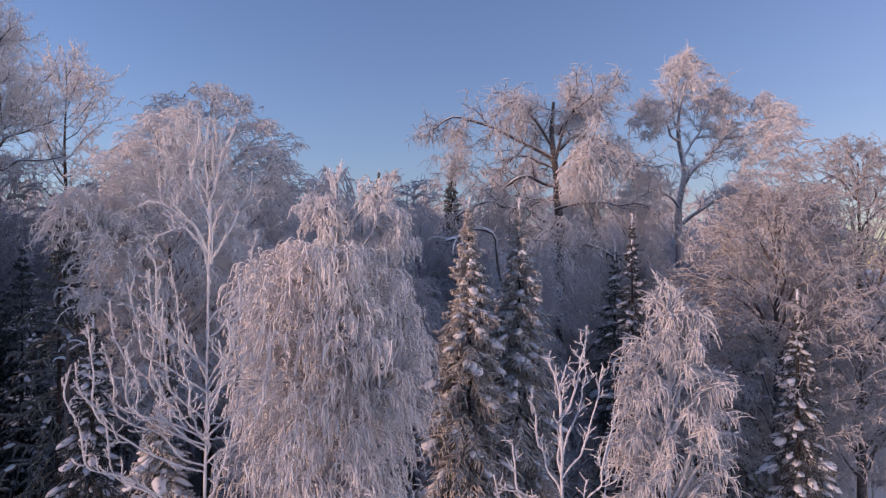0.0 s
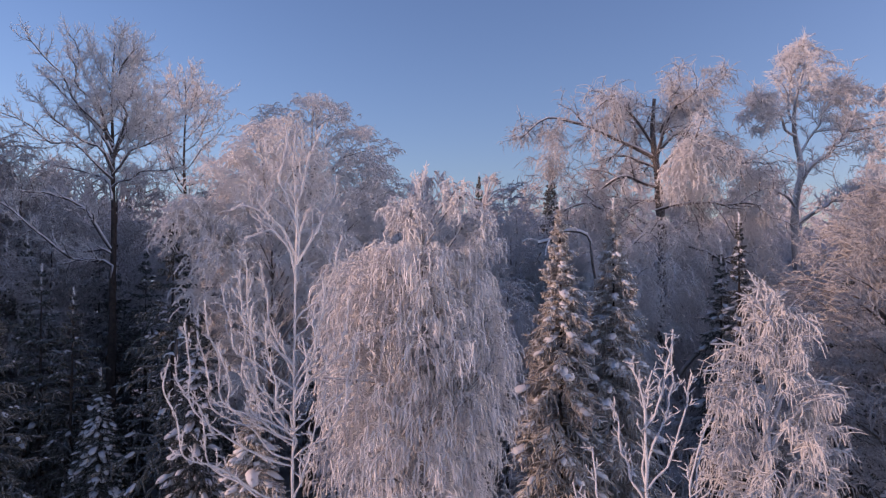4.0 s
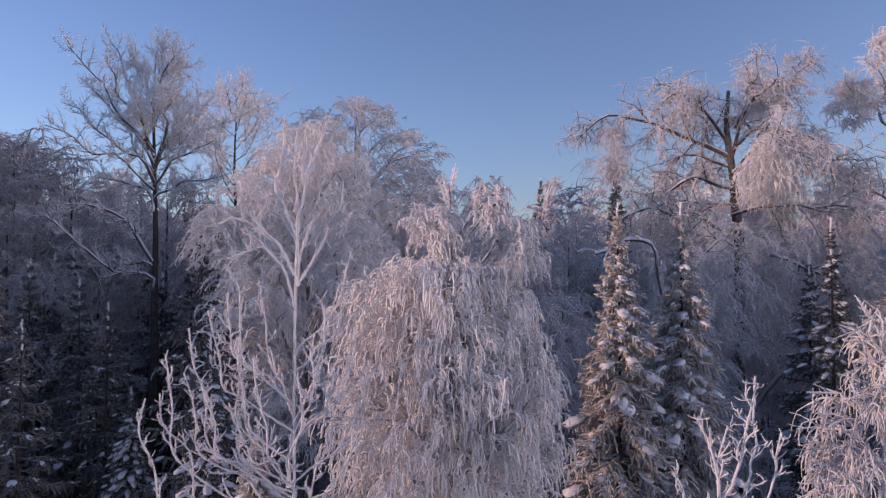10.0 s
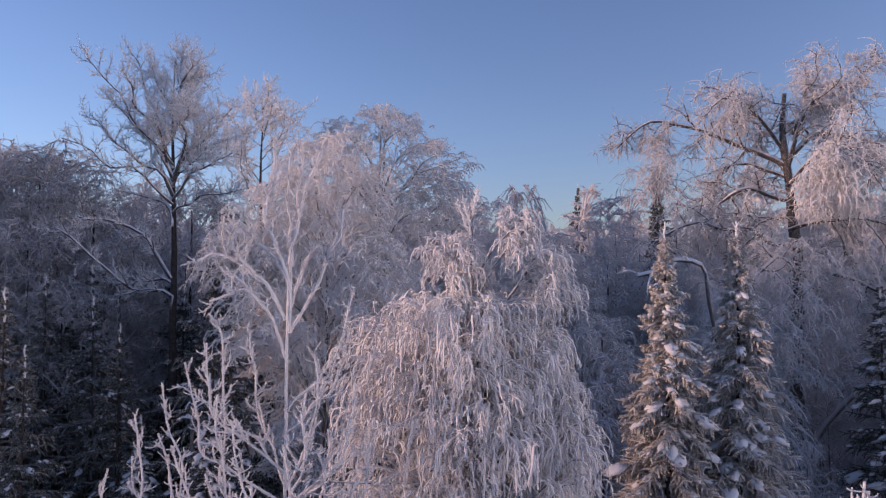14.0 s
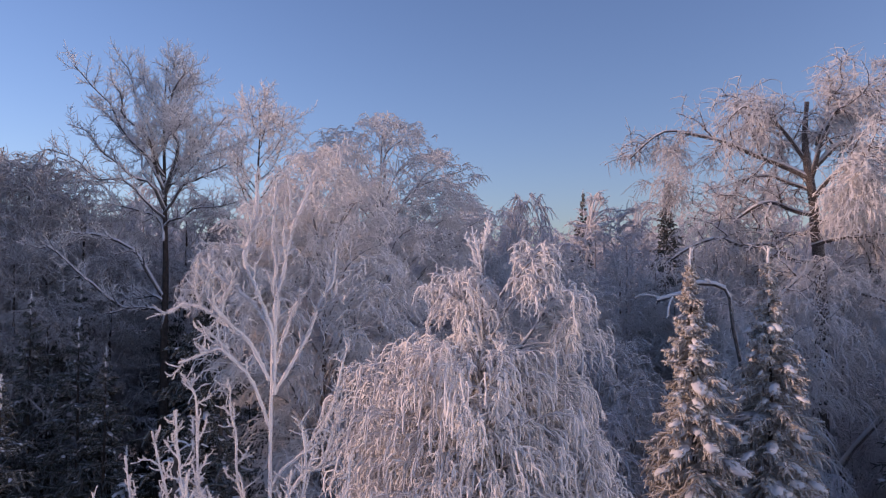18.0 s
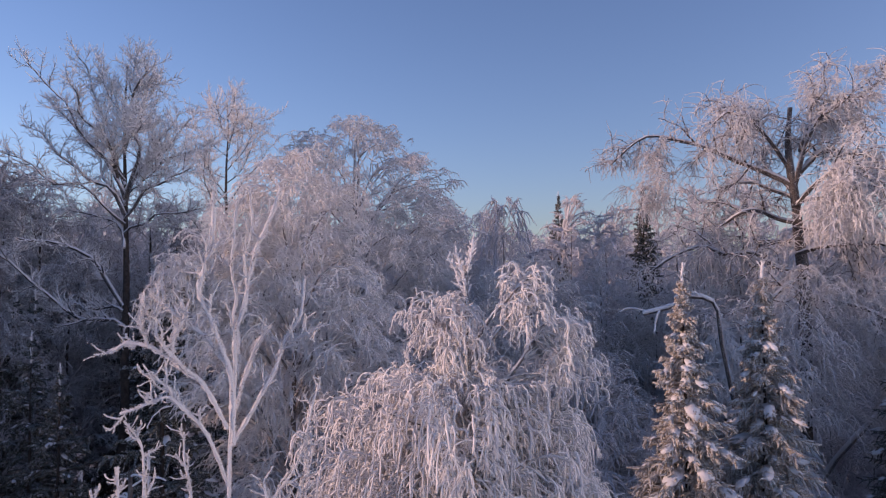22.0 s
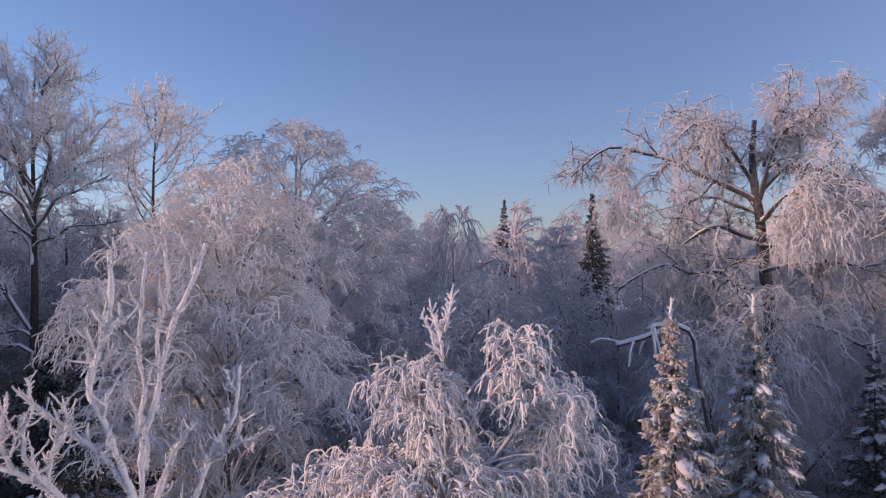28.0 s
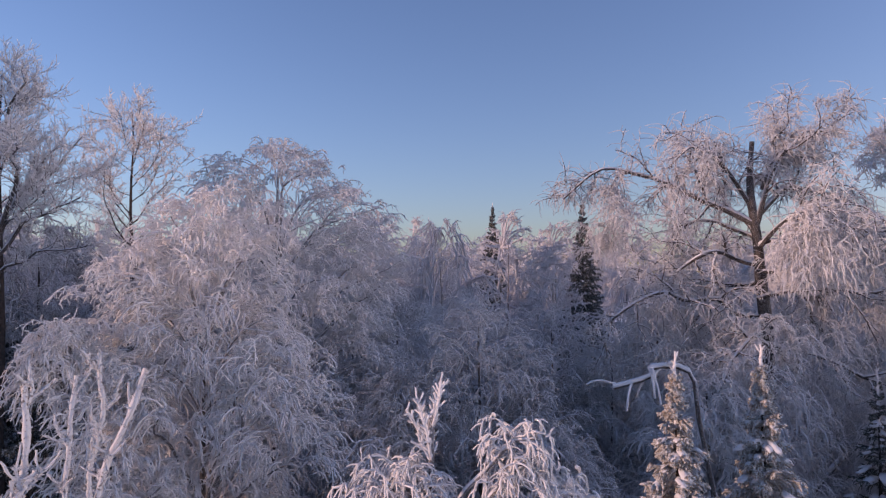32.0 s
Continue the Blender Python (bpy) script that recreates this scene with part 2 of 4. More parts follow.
def dress(ob, trunk, limbs, branches, twigs, bark, branch_mat, twig_mat, detail, k=(9, 6, 4, 3), names=("limb", "twig_fringe"), fuzz=0.0, other=None, bough=None):
    """Makes a tree's meshes. limbs: (P, R); branches and twigs: lists of (P, R, the limb that each belongs to).
    detail 2: each limb a part with its twigs below it; 0: trunk and crown."""
    part("trunk", tubes(*trunk, k[0], fuzz), bark, ob)
    if detail == 2:
        for i in range(len(limbs[0])):
            limb = part(names[0], tubes(limbs[0][i : i + 1], limbs[1][i : i + 1], k[1], fuzz), branch_mat, ob)
            wood = [tubes(P[g == i], R[g == i], k[2], fuzz) for P, R, g in branches if (g == i).any()]
            if bough and wood:
                part("branchwork", joined(wood), bough, limb, "bare forking side branches", "stuff")
            fine = [] if bough else wood
            fine += [tubes(P[g == i], R[g == i], k[3], fuzz * 0.8) for P, R, g in twigs if (g == i).any()]
            if fine:
                part(names[1], joined(fine), (other or {}).get(i, twig_mat), limb, "twigs furred with white hoarfrost", "stuff")
        return
    fine = [tubes(*limbs, 4)] + [tubes(P, R, 3) for P, R, _ in branches] + [tubes(P, R, 3) for P, R, _ in twigs]
    part("crown", joined(fine), twig_mat, ob, "twigs thick with hoarfrost", "stuff")


def fringe(rng, lobes, clusters, tuft, spread, n3, r3, length3, N3=4, hang=1.2, spurs=4, lump=0.16, N=5, wander=0.16, deep=(0.5, 0.8), inner=0.45):
    """Tufts of hanging twigs over a crown's surface. lobes: each an axis (x, y) and its outline, heights with radii from the top down.
    Gives the tufts' roots and heads, the twig-bearing branches and the twigs, each with its tuft."""
    areas = [sum((a[1] + b[1]) * (a[0] - b[0] + abs(a[1] - b[1])) for a, b in zip(line, line[1:])) for _, _, line in lobes]
    S, C = [], []
    for (cx, cy, line), area in zip(lobes, areas):
        z, r = np.array([a for a, _ in line], float), np.array([b for _, b in line], float)
        n = max(int(clusters / tuft * area / sum(areas)), 4)
        seg = (r[:-1] + r[1:]) * (z[:-1] - z[1:] + np.abs(r[1:] - r[:-1]))
        pick = np.searchsorted(np.cumsum(seg) / seg.sum(), rng.random(n) * 0.9999)
        w = rng.random(n)
        zz, rr = z[pick] * (1 - w) + z[pick + 1] * w, r[pick] * (1 - w) + r[pick + 1] * w
        az = rng.uniform(0, 6.283, n)
        ph = rng.uniform(0, 6.283, 3)
        rr = rr * (1 + lump * (np.sin(3 * az + ph[0] + zz * 1.1) + 0.7 * np.sin(5 * az + ph[1] - zz * 2.3) + 0.5 * np.sin(2 * az + 4.1 * zz + ph[2]))) * (1 - inner * rng.random(n) ** 2)
        out = np.stack([np.cos(az), np.sin(az), 0 * az], -1)
        axis = np.array((cx, cy, 0.0))
        C.append(axis + out * rr[:, None] + zz[:, None] * UP)
        S.append(axis * 0.95 + out * (rr * rng.uniform(*deep, n))[:, None] + (zz - rng.uniform(0.05, 0.28, n) * np.maximum(rr, 0.6))[:, None] * UP)
    S, C = np.concatenate(S), np.concatenate(C)
    g = np.repeat(np.arange(len(S)), tuft)
    off = rng.normal(0, spread, (len(g), 3)) * np.repeat(rng.uniform(0.6, 1.35, len(S)), tuft)[:, None]
    off[:, 2] = 0.35 * off[:, 2] - 0.55 * np.hypot(off[:, 0], off[:, 1])
    T = C[g] + off
    Q = S[g] + rng.normal(0, 0.03, T.shape)
    mid = (Q + T) / 2 + UP * (0.28 * np.linalg.norm(T - Q, axis=1))[:, None] + rng.normal(0, 0.06, Q.shape)
    s = np.linspace(0, 1, N)[None, :, None]
    P2 = (1 - s) ** 2 * Q[:, None] + 2 * s * (1 - s) * mid[:, None] + s ** 2 * T[:, None]
    P2[:, 1:] += rng.normal(0, 0.035, P2[:, 1:].shape)
    R2 = np.linspace(r3 * 1.3, r3 * 0.9, N)[None] * rng.uniform(0.8, 1.2, (len(Q), 1))
    P3, R3, i3 = grow(rng, P2, R2, n3, (0.3, 1.0), (20, 90), length3, N3, hang, 0.5, wander, 0.7, r3 * 0.7, r3 * 1.2, 0.55, 0.28)
    twigs = [(P3, R3, g[i3])]
    if spurs:
        P4, R4, i4 = grow(rng, P2, R2, spurs, (0.2, 1.0), (25, 70), (0.10, 0.30), 3, -0.1, 0.1, 0.2, 0.7, r3 * 0.6, r3 * 1.0, 0.6, 0.25)
        twigs.append((P4, R4, g[i4]))
    return S, C, [(P2, R2, g)], twigs


def curtain(rng, lobes, strands, tuft, spread, length, r, side=7, pull=1.1, N=7, lump=0.08, depth=0.35, arch=0.25, twig=(0.06, 0.22), wander=0.22):
    """Rime-furred strands that leave a crown's surface in a short arch and hang down, with small drooping side twigs.
    Gives the tufts' roots and heads, the strands and the twigs, each with its tuft."""
    areas = [sum((a[1] + b[1]) * math.hypot(a[0] - b[0], a[1] - b[1]) for a, b in zip(line, line[1:])) for _, _, line in lobes]
    S, C, D, reach = [], [], [], []
    for (cx, cy, line), area in zip(lobes, areas):
        z, q = np.array([a for a, _ in line], float), np.array([b for _, b in line], float)
        n = max(int(strands / tuft * area / sum(areas)), 5)
        seg = (q[:-1] + q[1:]) * np.hypot(z[:-1] - z[1:], q[1:] - q[:-1])
        u = (np.arange(n) + rng.random(n)) / n
        edge = np.concatenate([[0], np.cumsum(seg) / seg.sum()])
        pick = np.clip(np.searchsorted(edge, u) - 1, 0, len(seg) - 1)
        w = (u - edge[pick]) / (edge[pick + 1] - edge[pick])
        zz, rr = z[pick] * (1 - w) + z[pick + 1] * w, q[pick] * (1 - w) + q[pick + 1] * w
        steep = np.arctan2(z[pick] - z[pick + 1], np.abs(q[pick + 1] - q[pick]) + 1e-6)
        az = np.arange(n) * 2.39996 + rng.normal(0, 0.4, n)
        ph = rng.uniform(0, 6.283, 3)
        rr = rr * (1 + lump * (np.sin(3 * az + ph[0] + zz * 1.3) + 0.8 * np.sin(7 * az + ph[1] - zz * 2.6) + 0.6 * np.sin(2 * az + 3.7 * zz + ph[2])))
        rr = rr * (1 - depth * rng.random(n) ** 1.7)
        out = np.stack([np.cos(az), np.sin(az), 0 * az], -1)
        axis = np.array((cx, cy, 0.0))
        head = axis + out * rr[:, None] + zz[:, None] * UP
        C.append(head)
        S.append(axis * 0.97 + out * (rr * rng.uniform(0.35, 0.7, n))[:, None] + (zz - rng.uniform(0.05, 0.25, n) * np.maximum(rr, 0.4))[:, None] * UP)
        rise = np.clip(arch * rng.uniform(0.2, 1.6, n) + 0.5 * (1.2 - steep), -0.2, 0.6)
        D.append(unit(out * np.cos(rise)[:, None] + UP * np.sin(rise)[:, None]))
        reach.append(np.clip(rr, 0.3, 1.6) ** 0.3)
    S, C, D, reach = (np.concatenate(a) for a in (S, C, D, reach))
    g = np.repeat(np.arange(len(S)), tuft)
    d = unit(D[g] + rng.normal(0, 0.45, (len(g), 3)) * np.array((1, 1, 0.5)))
    at = C[g] + rng.normal(0, spread, (len(g), 3)) * np.array((1, 1, 0.7)) - d * 0.1
    L = rng.uniform(*length, len(g)) * reach[g]
    P = np.empty((len(g), N, 3))
    P[:, 0] = at
    for i in range(1, N):
        P[:, i] = P[:, i - 1] + d * (L / (N - 1))[:, None]
        d = unit(d - UP * pull * (0.6 if i == 1 else 1.0) + rng.normal(0, wander, d.shape))
    R = r * np.linspace(1.05, 0.75, N)[None] * rng.uniform(0.75, 1.3, (len(g), 1)) * (1 + rng.uniform(-0.15, 0.15, (len(g), N)))
    T, TR, it = grow(rng, P, R, side, (0.06, 0.98), (25, 65), twig, 3, 0.3, 0.5, 0.14, 0.85, r * 0.6, r * 1.0, 0.7, 0.2)
    # arched stalks from the roots to the heads
    s = np.linspace(0, 1, 5)[None, :, None]
    mid = (S + C) / 2 + UP * (0.3 * np.linalg.norm(C - S, axis=1))[:, None]
    A = (1 - s) ** 2 * S[:, None] + 2 * s * (1 - s) * mid[:, None] + s ** 2 * C[:, None]
    AR = np.linspace(r * 1.25, r, 5)[None] * np.ones((len(S), 1))
    U, UR, iu = grow(rng, A, AR, 6, (0.3, 1.0), (30, 80), (twig[0] * 1.5, twig[1] * 1.8), 4, 0.35, 0.5, 0.15, 0.85, r * 0.6, r, 0.7, 0.2)
    return S, C, [(P, R, g), (A, AR, np.arange(len(S)))], [(T, TR, g[it]), (U, UR, iu)]


def rime_fur(rng, P, R, n, size):
    """Short crystals standing off a limb on all sides."""
    F, FR, i = grow(rng, P, R, n, (0.0, 1.0), (40, 80), size, 2, 0, 0, 0, 0.4, 0.007, 0.011, 0.5, 0.2)
    return F, FR, i


def shell_birch(name, at, label, group, seed, lobes, detail, clusters, n3=9, r3=0.02, length3=(0.3, 1.0), mats=None, H=None, r0=0.2, nl=30, N3=4, spurs=4, hang=1.2, turn=0.0, trunk_top=0.03,
                fuzz=0.0, lump=0.16, k3=3, tuft=6, spread=0.3, wander=0.16, deep=(0.5, 0.8), inner=0.45, hanging=None):
    """A birch whose crown is a fringe of hanging twigs, on limbs from its trunk."""
    rng = np.random.default_rng(seed)
    bark, bmat, tmat = mats or (BARK_BIRCH, BARK_RIME, FROST)
    ob = thing(name, at, label, "tree", group, turn)
    H = H or max(line[0][0] for _, _, line in lobes) * (0.95 if detail else 0.88)
    tr = trunk_of(rng, H, r0, trunk_top, wander=0.02 if detail else 0.04)
    if hanging:
        S, C, b, w = curtain(rng, lobes, clusters, tuft, spread, length3, r3, n3, N=N3, lump=lump, **hanging)
    else:
        S, C, b, w = fringe(rng, lobes, clusters, tuft, spread, n3, r3, length3, N3, hang, spurs, lump, 5 if detail else 3, wander, deep, inner)
    limbs = []
    for i in rng.choice(len(S), min(nl, len(S)), replace=False):
        low = max(S[i][2] - 0.9 * np.hypot(*S[i][:2]) - 0.5, 0.5)
        p, _, _ = along(*tr, np.array([[min(low / H, 0.97)]]))
        p = p[0, 0]
        knee = p + (S[i] - p) * np.array((0.6, 0.6, 0.75))
        limbs.append(bow(rng, [p, knee, S[i], C[i]], 9, 0.014 + 0.011 * np.linalg.norm(C[i] - p), 0.016, 0.09))
    L, LR = stack(limbs)
    d = ((C[:, None] - L[None, :, -1]) ** 2).sum(-1)
    own = np.argmin(d, 1)
    b = [(P, R, own[g]) for P, R, g in b]
    w = [(P, R, own[g]) for P, R, g in w]
    # a side branch from its limb to each tuft
    foot = L[own, rng.integers(3, 6, len(S))]
    s = np.linspace(0, 1, 5)[None, :, None]
    J = foot[:, None] * (1 - s) + S[:, None] * s + UP * (0.5 * s * (1 - s)) * np.linalg.norm(S - foot, axis=1)[:, None, None]
    J[:, 1:-1] += rng.normal(0, 0.06, J[:, 1:-1].shape)
    b.append((J, np.linspace(r3 * 1.6, r3 * 1.2, 5)[None] * np.ones((len(S), 1)), own))
    dress(ob, tr, (L, LR), b, w, bark, bmat, tmat, detail, k=(9, 5, 3, k3), fuzz=fuzz)
    return ob, tr


def aspen(name, at, label, group, seed, H, R, base, detail, nl=16, n2=9, n3=9, n4=0, r3=0.016, mats=None, turn=0.0, r0=0.24, up=0.035, extra=(), angle=(35, 62)):
    """An open crown with rising limbs and short upturned twigs."""
    rng = np.random.default_rng(seed)
    bark, bmat, tmat = mats or (BARK_DARK, BARK_DARK, FROST_THIN_SHADE)
    ob = thing(name, at, label, "tree", group, turn)
    tr = trunk_of(rng, H, r0, 0.025, wander=0.05)

    def crown(t):
        u = np.clip((t - base) / (1 - base), 0, 1)
        return 0.25 + 0.75 * np.clip(1.15 * (1 - u) ** 0.7, 0, 1) * np.clip(0.7 + u, 0, 1)

    L, LR, _ = grow(rng, *tr, nl, (base, 0.97), angle, (R * 0.95, R * 1.3), 11, -up, -up, 0.14, 0.45, 0.025, 0.13, 0.25, shape=crown)
    if extra:
        L, LR = stack([(L, LR)] + [bow(rng, pts, 11, a, b, 0.12) for pts, a, b in extra])
    P2, R2, g2 = grow(rng, L, LR, n2, (0.15, 1.0), (25, 65), (R * 0.12, R * 0.40), 6 if detail else 4, -0.08, -0.14, 0.18, 0.5, 0.014, 0.05, 0.45)
    P3, R3, i3 = grow(rng, P2, R2, n3, (0.1, 1.0), (30, 70), (0.15, 0.5), 4 if detail else 3, -0.10, -0.14, 0.2, 0.6, r3 * 0.8, r3 * 1.2, 0.5)
    dress(ob, tr, (L, LR), [(P2, R2, g2)], [(P3, R3, g2[i3])], bark, bmat, tmat, detail, bough=bmat if detail else None)
    return ob


def spruce(name, at, label, group, seed, H, slope, detail, seen=1.0, whorls=30, boughs=7, sprays=16, snow=1.0, needles=None, turn=0.0, r_spray=0.035, droop=0.10, rime=True, most=2.4):
    """A narrow snow-laden spruce. seen: the share of its height, from the top, that carries boughs."""
    rng = np.random.default_rng(seed)
    needles = needles or NEEDLE_SHADE
    ob = thing(name, at, label, "tree", group, turn)
    tr = trunk_of(rng, H, 0.011 * H + 0.02, 0.012, wander=0.012)
    part("trunk", tubes(*tr, 8), BARK_DARK, ob)
    depth = np.linspace(0.03, seen, whorls) ** 1.12
    each = np.repeat(depth, boughs)
    n = len(each)
    t = np.clip(1 - each + rng.normal(0, 0.006, n), 0.01, 0.985)
    P0, d0, r0 = along(*tr, t[None])
    az = np.arange(n) * 2.39996 + rng.normal(0, 0.3, n)
    L = np.minimum(slope * each * H, most) * rng.uniform(0.7, 1.25, n) + 0.05
    tilt = np.radians(np.clip(42 - 95 * each, -22, 42) + rng.normal(0, 6, n))
    d = np.stack([np.cos(az) * np.cos(tilt), np.sin(az) * np.cos(tilt), np.sin(tilt)], -1)
    N = 6
    C = np.empty((n, N, 3))
    C[:, 0] = P0[0]
    for k in range(1, N):
        C[:, k] = C[:, k - 1] + d * (L / (N - 1))[:, None]
        d = unit(d + np.array((0, 0, -droop if k < 4 else droop * 0.8)) + rng.normal(0, 0.05, d.shape))
    R = np.linspace(0.028, 0.010, N)[None] * np.clip(L, 0.5, 1.6)[:, None]
    S, SR, g = grow(rng, C, R, sprays, (0.18, 1.0), (35, 65), (0.34, 0.56), 4, 0.10, 0.34, 0.10, 1.0, r_spray * 0.8, r_spray * 1.3, 0.35, 0.25,
                    shape=lambda s: 1.15 - 0.7 * s)
    S = S[:, :1] + (S - S[:, :1]) * np.clip(0.14 + 0.85 * L[g], 0.18, 1.5)[:, None, None]
    lift = S[..., 2] - S[:, :1, 2]
    S[..., 2] = S[:, :1, 2] + np.where(lift > 0, lift * 0.25, lift)
    lead = bow(rng, [tr[0][0, -2], tr[0][0, -1], tr[0][0, -1] + np.array((0, 0, 0.25))], 6, 0.04, 0.022)
    spikes = grow(rng, *lead, 14, (0.0, 0.8), (35, 60), (0.08, 0.2), 3, 0, 0, 0.1, 0.8, 0.014, 0.02, 0.6)
    top = joined([tubes(*lead, 5), tubes(spikes[0], spikes[1], 4)])
    big = each > 0.10
    bulk = 0.88 if detail == 2 else 0.62
    pads = []
    for share, near, far, base, gain in ((0.62, 0.5, 0.95, 0.07, 0.12), (0.45, 0.25, 0.7, 0.05, 0.09), (0.4, 0.7, 1.0, 0.04, 0.06)):
        sel = big & (rng.random(n) < share * snow)
        spot, _, _ = along(C, R, rng.uniform(near, far, n)[:, None])
        pads.append(lumps(rng, spot[sel, 0] + np.array((0, 0, 0.03)), (base + gain * np.clip(L[sel], 0, 1.3)) * bulk * rng.uniform(0.25, 1.1, sel.sum()), 0.5, az[sel], 1.35))
    if detail == 2:
        for w in range(n):
            twig = g == w
            part("bough", joined([tubes(C[w : w + 1], R[w : w + 1], 3), tubes(S[twig], SR[twig], 3)]), needles, ob)
    else:
        part("foliage", joined([tubes(C, R, 3), tubes(S, SR, 3)]), needles, ob, kind="stuff")
    part("leader", top, FROST, ob, "frosted leading shoot")
    if snow > 0:
        part("snow", joined(pads), SNOW, ob, "cushions of snow lying on the boughs", "stuff")
    return ob


def thicket(name, at, label, group, seed, tips, base, r0, detail, n2=7, n3=6, r2=0.022, r3=0.016, length2=(0.35, 0.9), length3=(0.12, 0.4), mat=None, trunk=None, fork=0.55, curves=(), fur=0):
    """A small tree with steep, thickly rimed forking branches. tips: the ends of its limbs, from the thing's own base."""
    rng = np.random.default_rng(seed)
    mat = mat or FROST_DIMMED
    ob = thing(name, at, label, "tree", group)
    tr = trunk or trunk_of(rng, base, r0, r3 * 1.6, N=40, wander=0.02)
    H = tr[0][0, -1, 2]
    limbs = []
    for tip in tips:
        tip = np.array(tip, float)
        start = np.clip((tip[2] - fork * np.linalg.norm(tip[:2] - tr[0][0, -1, :2]) * 1.6 - rng.uniform(0.5, 1.5)) / H, 0.25, 0.97)
        p, _, _ = along(*tr, np.array([[start]]))
        p = p[0, 0]
        sweep = min(np.linalg.norm(tip[:2] - p[:2]) / 1.2, 1.0)
        mid = p + (tip - p) * np.array((0.62 + 0.2 * sweep, 0.62 + 0.2 * sweep, 0.5 - 0.12 * sweep)) + rng.normal(0, 0.08, 3)
        limbs.append(bow(rng, [p, p + (mid - p) * 0.5, mid, mid + (tip - mid) * 0.5, tip], 44, r2 * 1.3, r2 * 0.8, 0.045, 0.18))
    for points, a, b in curves:
        limbs.append(bow(rng, points, 44, a * 0.72, b * 0.8, 0.018, 0.16))
    L, LR = stack(limbs)
    n = len(tips)
    P2, R2, g2 = grow(rng, L[:n], LR[:n], n2, (0.22, 0.97), (25, 55), length2, 14, -0.03, -0.16, 0.15, 0.75, r2 * 0.7, r2 * 1.0, 0.85, 0.22, shape=lambda t: 1.25 - 0.95 * t)
    if curves:
        Q2, QR, q = grow(rng, L[n:], LR[n:], 5, (0.2, 0.95), (25, 50), (0.08, 0.30), 14, -0.05, -0.16, 0.12, 0.65, r2 * 0.7, r2 * 1.0, 0.85, 0.22)
        P2, R2, g2 = np.concatenate([P2, Q2]), np.concatenate([R2, QR]), np.concatenate([g2, q + n])
    P3, R3, i3 = grow(rng, P2, R2, n3, (0.15, 0.95), (35, 75), length3, 6, -0.08, -0.18, 0.16, 0.8, r3 * 0.8, r3 * 1.3, 0.85, 0.25)
    twigs = [(P3, R3, g2[i3])]
    if fur:
        f1, f2 = rime_fur(rng, L, LR, fur, (0.025, 0.06)), rime_fur(rng, P2, R2, fur // 4, (0.02, 0.045))
        twigs += [f1, (f2[0], f2[1], g2[f2[2]])]
    dress(ob, tr, (L, LR), [(P2, R2, g2)], twigs, mat, mat, mat, detail, k=(8, 7, 6, 4), names=("limb", "spur"), fuzz=0.30)
    return ob


# ---- ground ----
def snowfield():
    rng = np.random.default_rng(5)
    xs = np.concatenate([[-2500, -900, -300], np.linspace(-140, 140, 113), [300, 900, 2500]])
    ys = np.concatenate([[-2500, -900, -200], np.linspace(-60, 220, 113), [400, 1000, 2500]])
    X, Y = np.meshgrid(xs, ys)
    Z = 0.25 * np.sin(X * 0.21 + 1) * np.cos(Y * 0.17) + 0.12 * np.sin(X * 0.63 + Y * 0.4) + rng.normal(0, 0.05, X.shape) - 0.35
    v = np.stack([X, Y, Z], -1).reshape(-1, 3)
    n = len(xs)
    i = (np.arange(len(ys) - 1)[:, None] * n + np.arange(n - 1)).ravel()
    me = make_mesh("ground", v, np.stack([i, i + 1, i + n + 1, i + n], -1))
    me.materials.append(SNOW)
    tagged(new("ground", me), "snow-covered forest floor in blue shade", "ground", kind="structure")


snowfield()

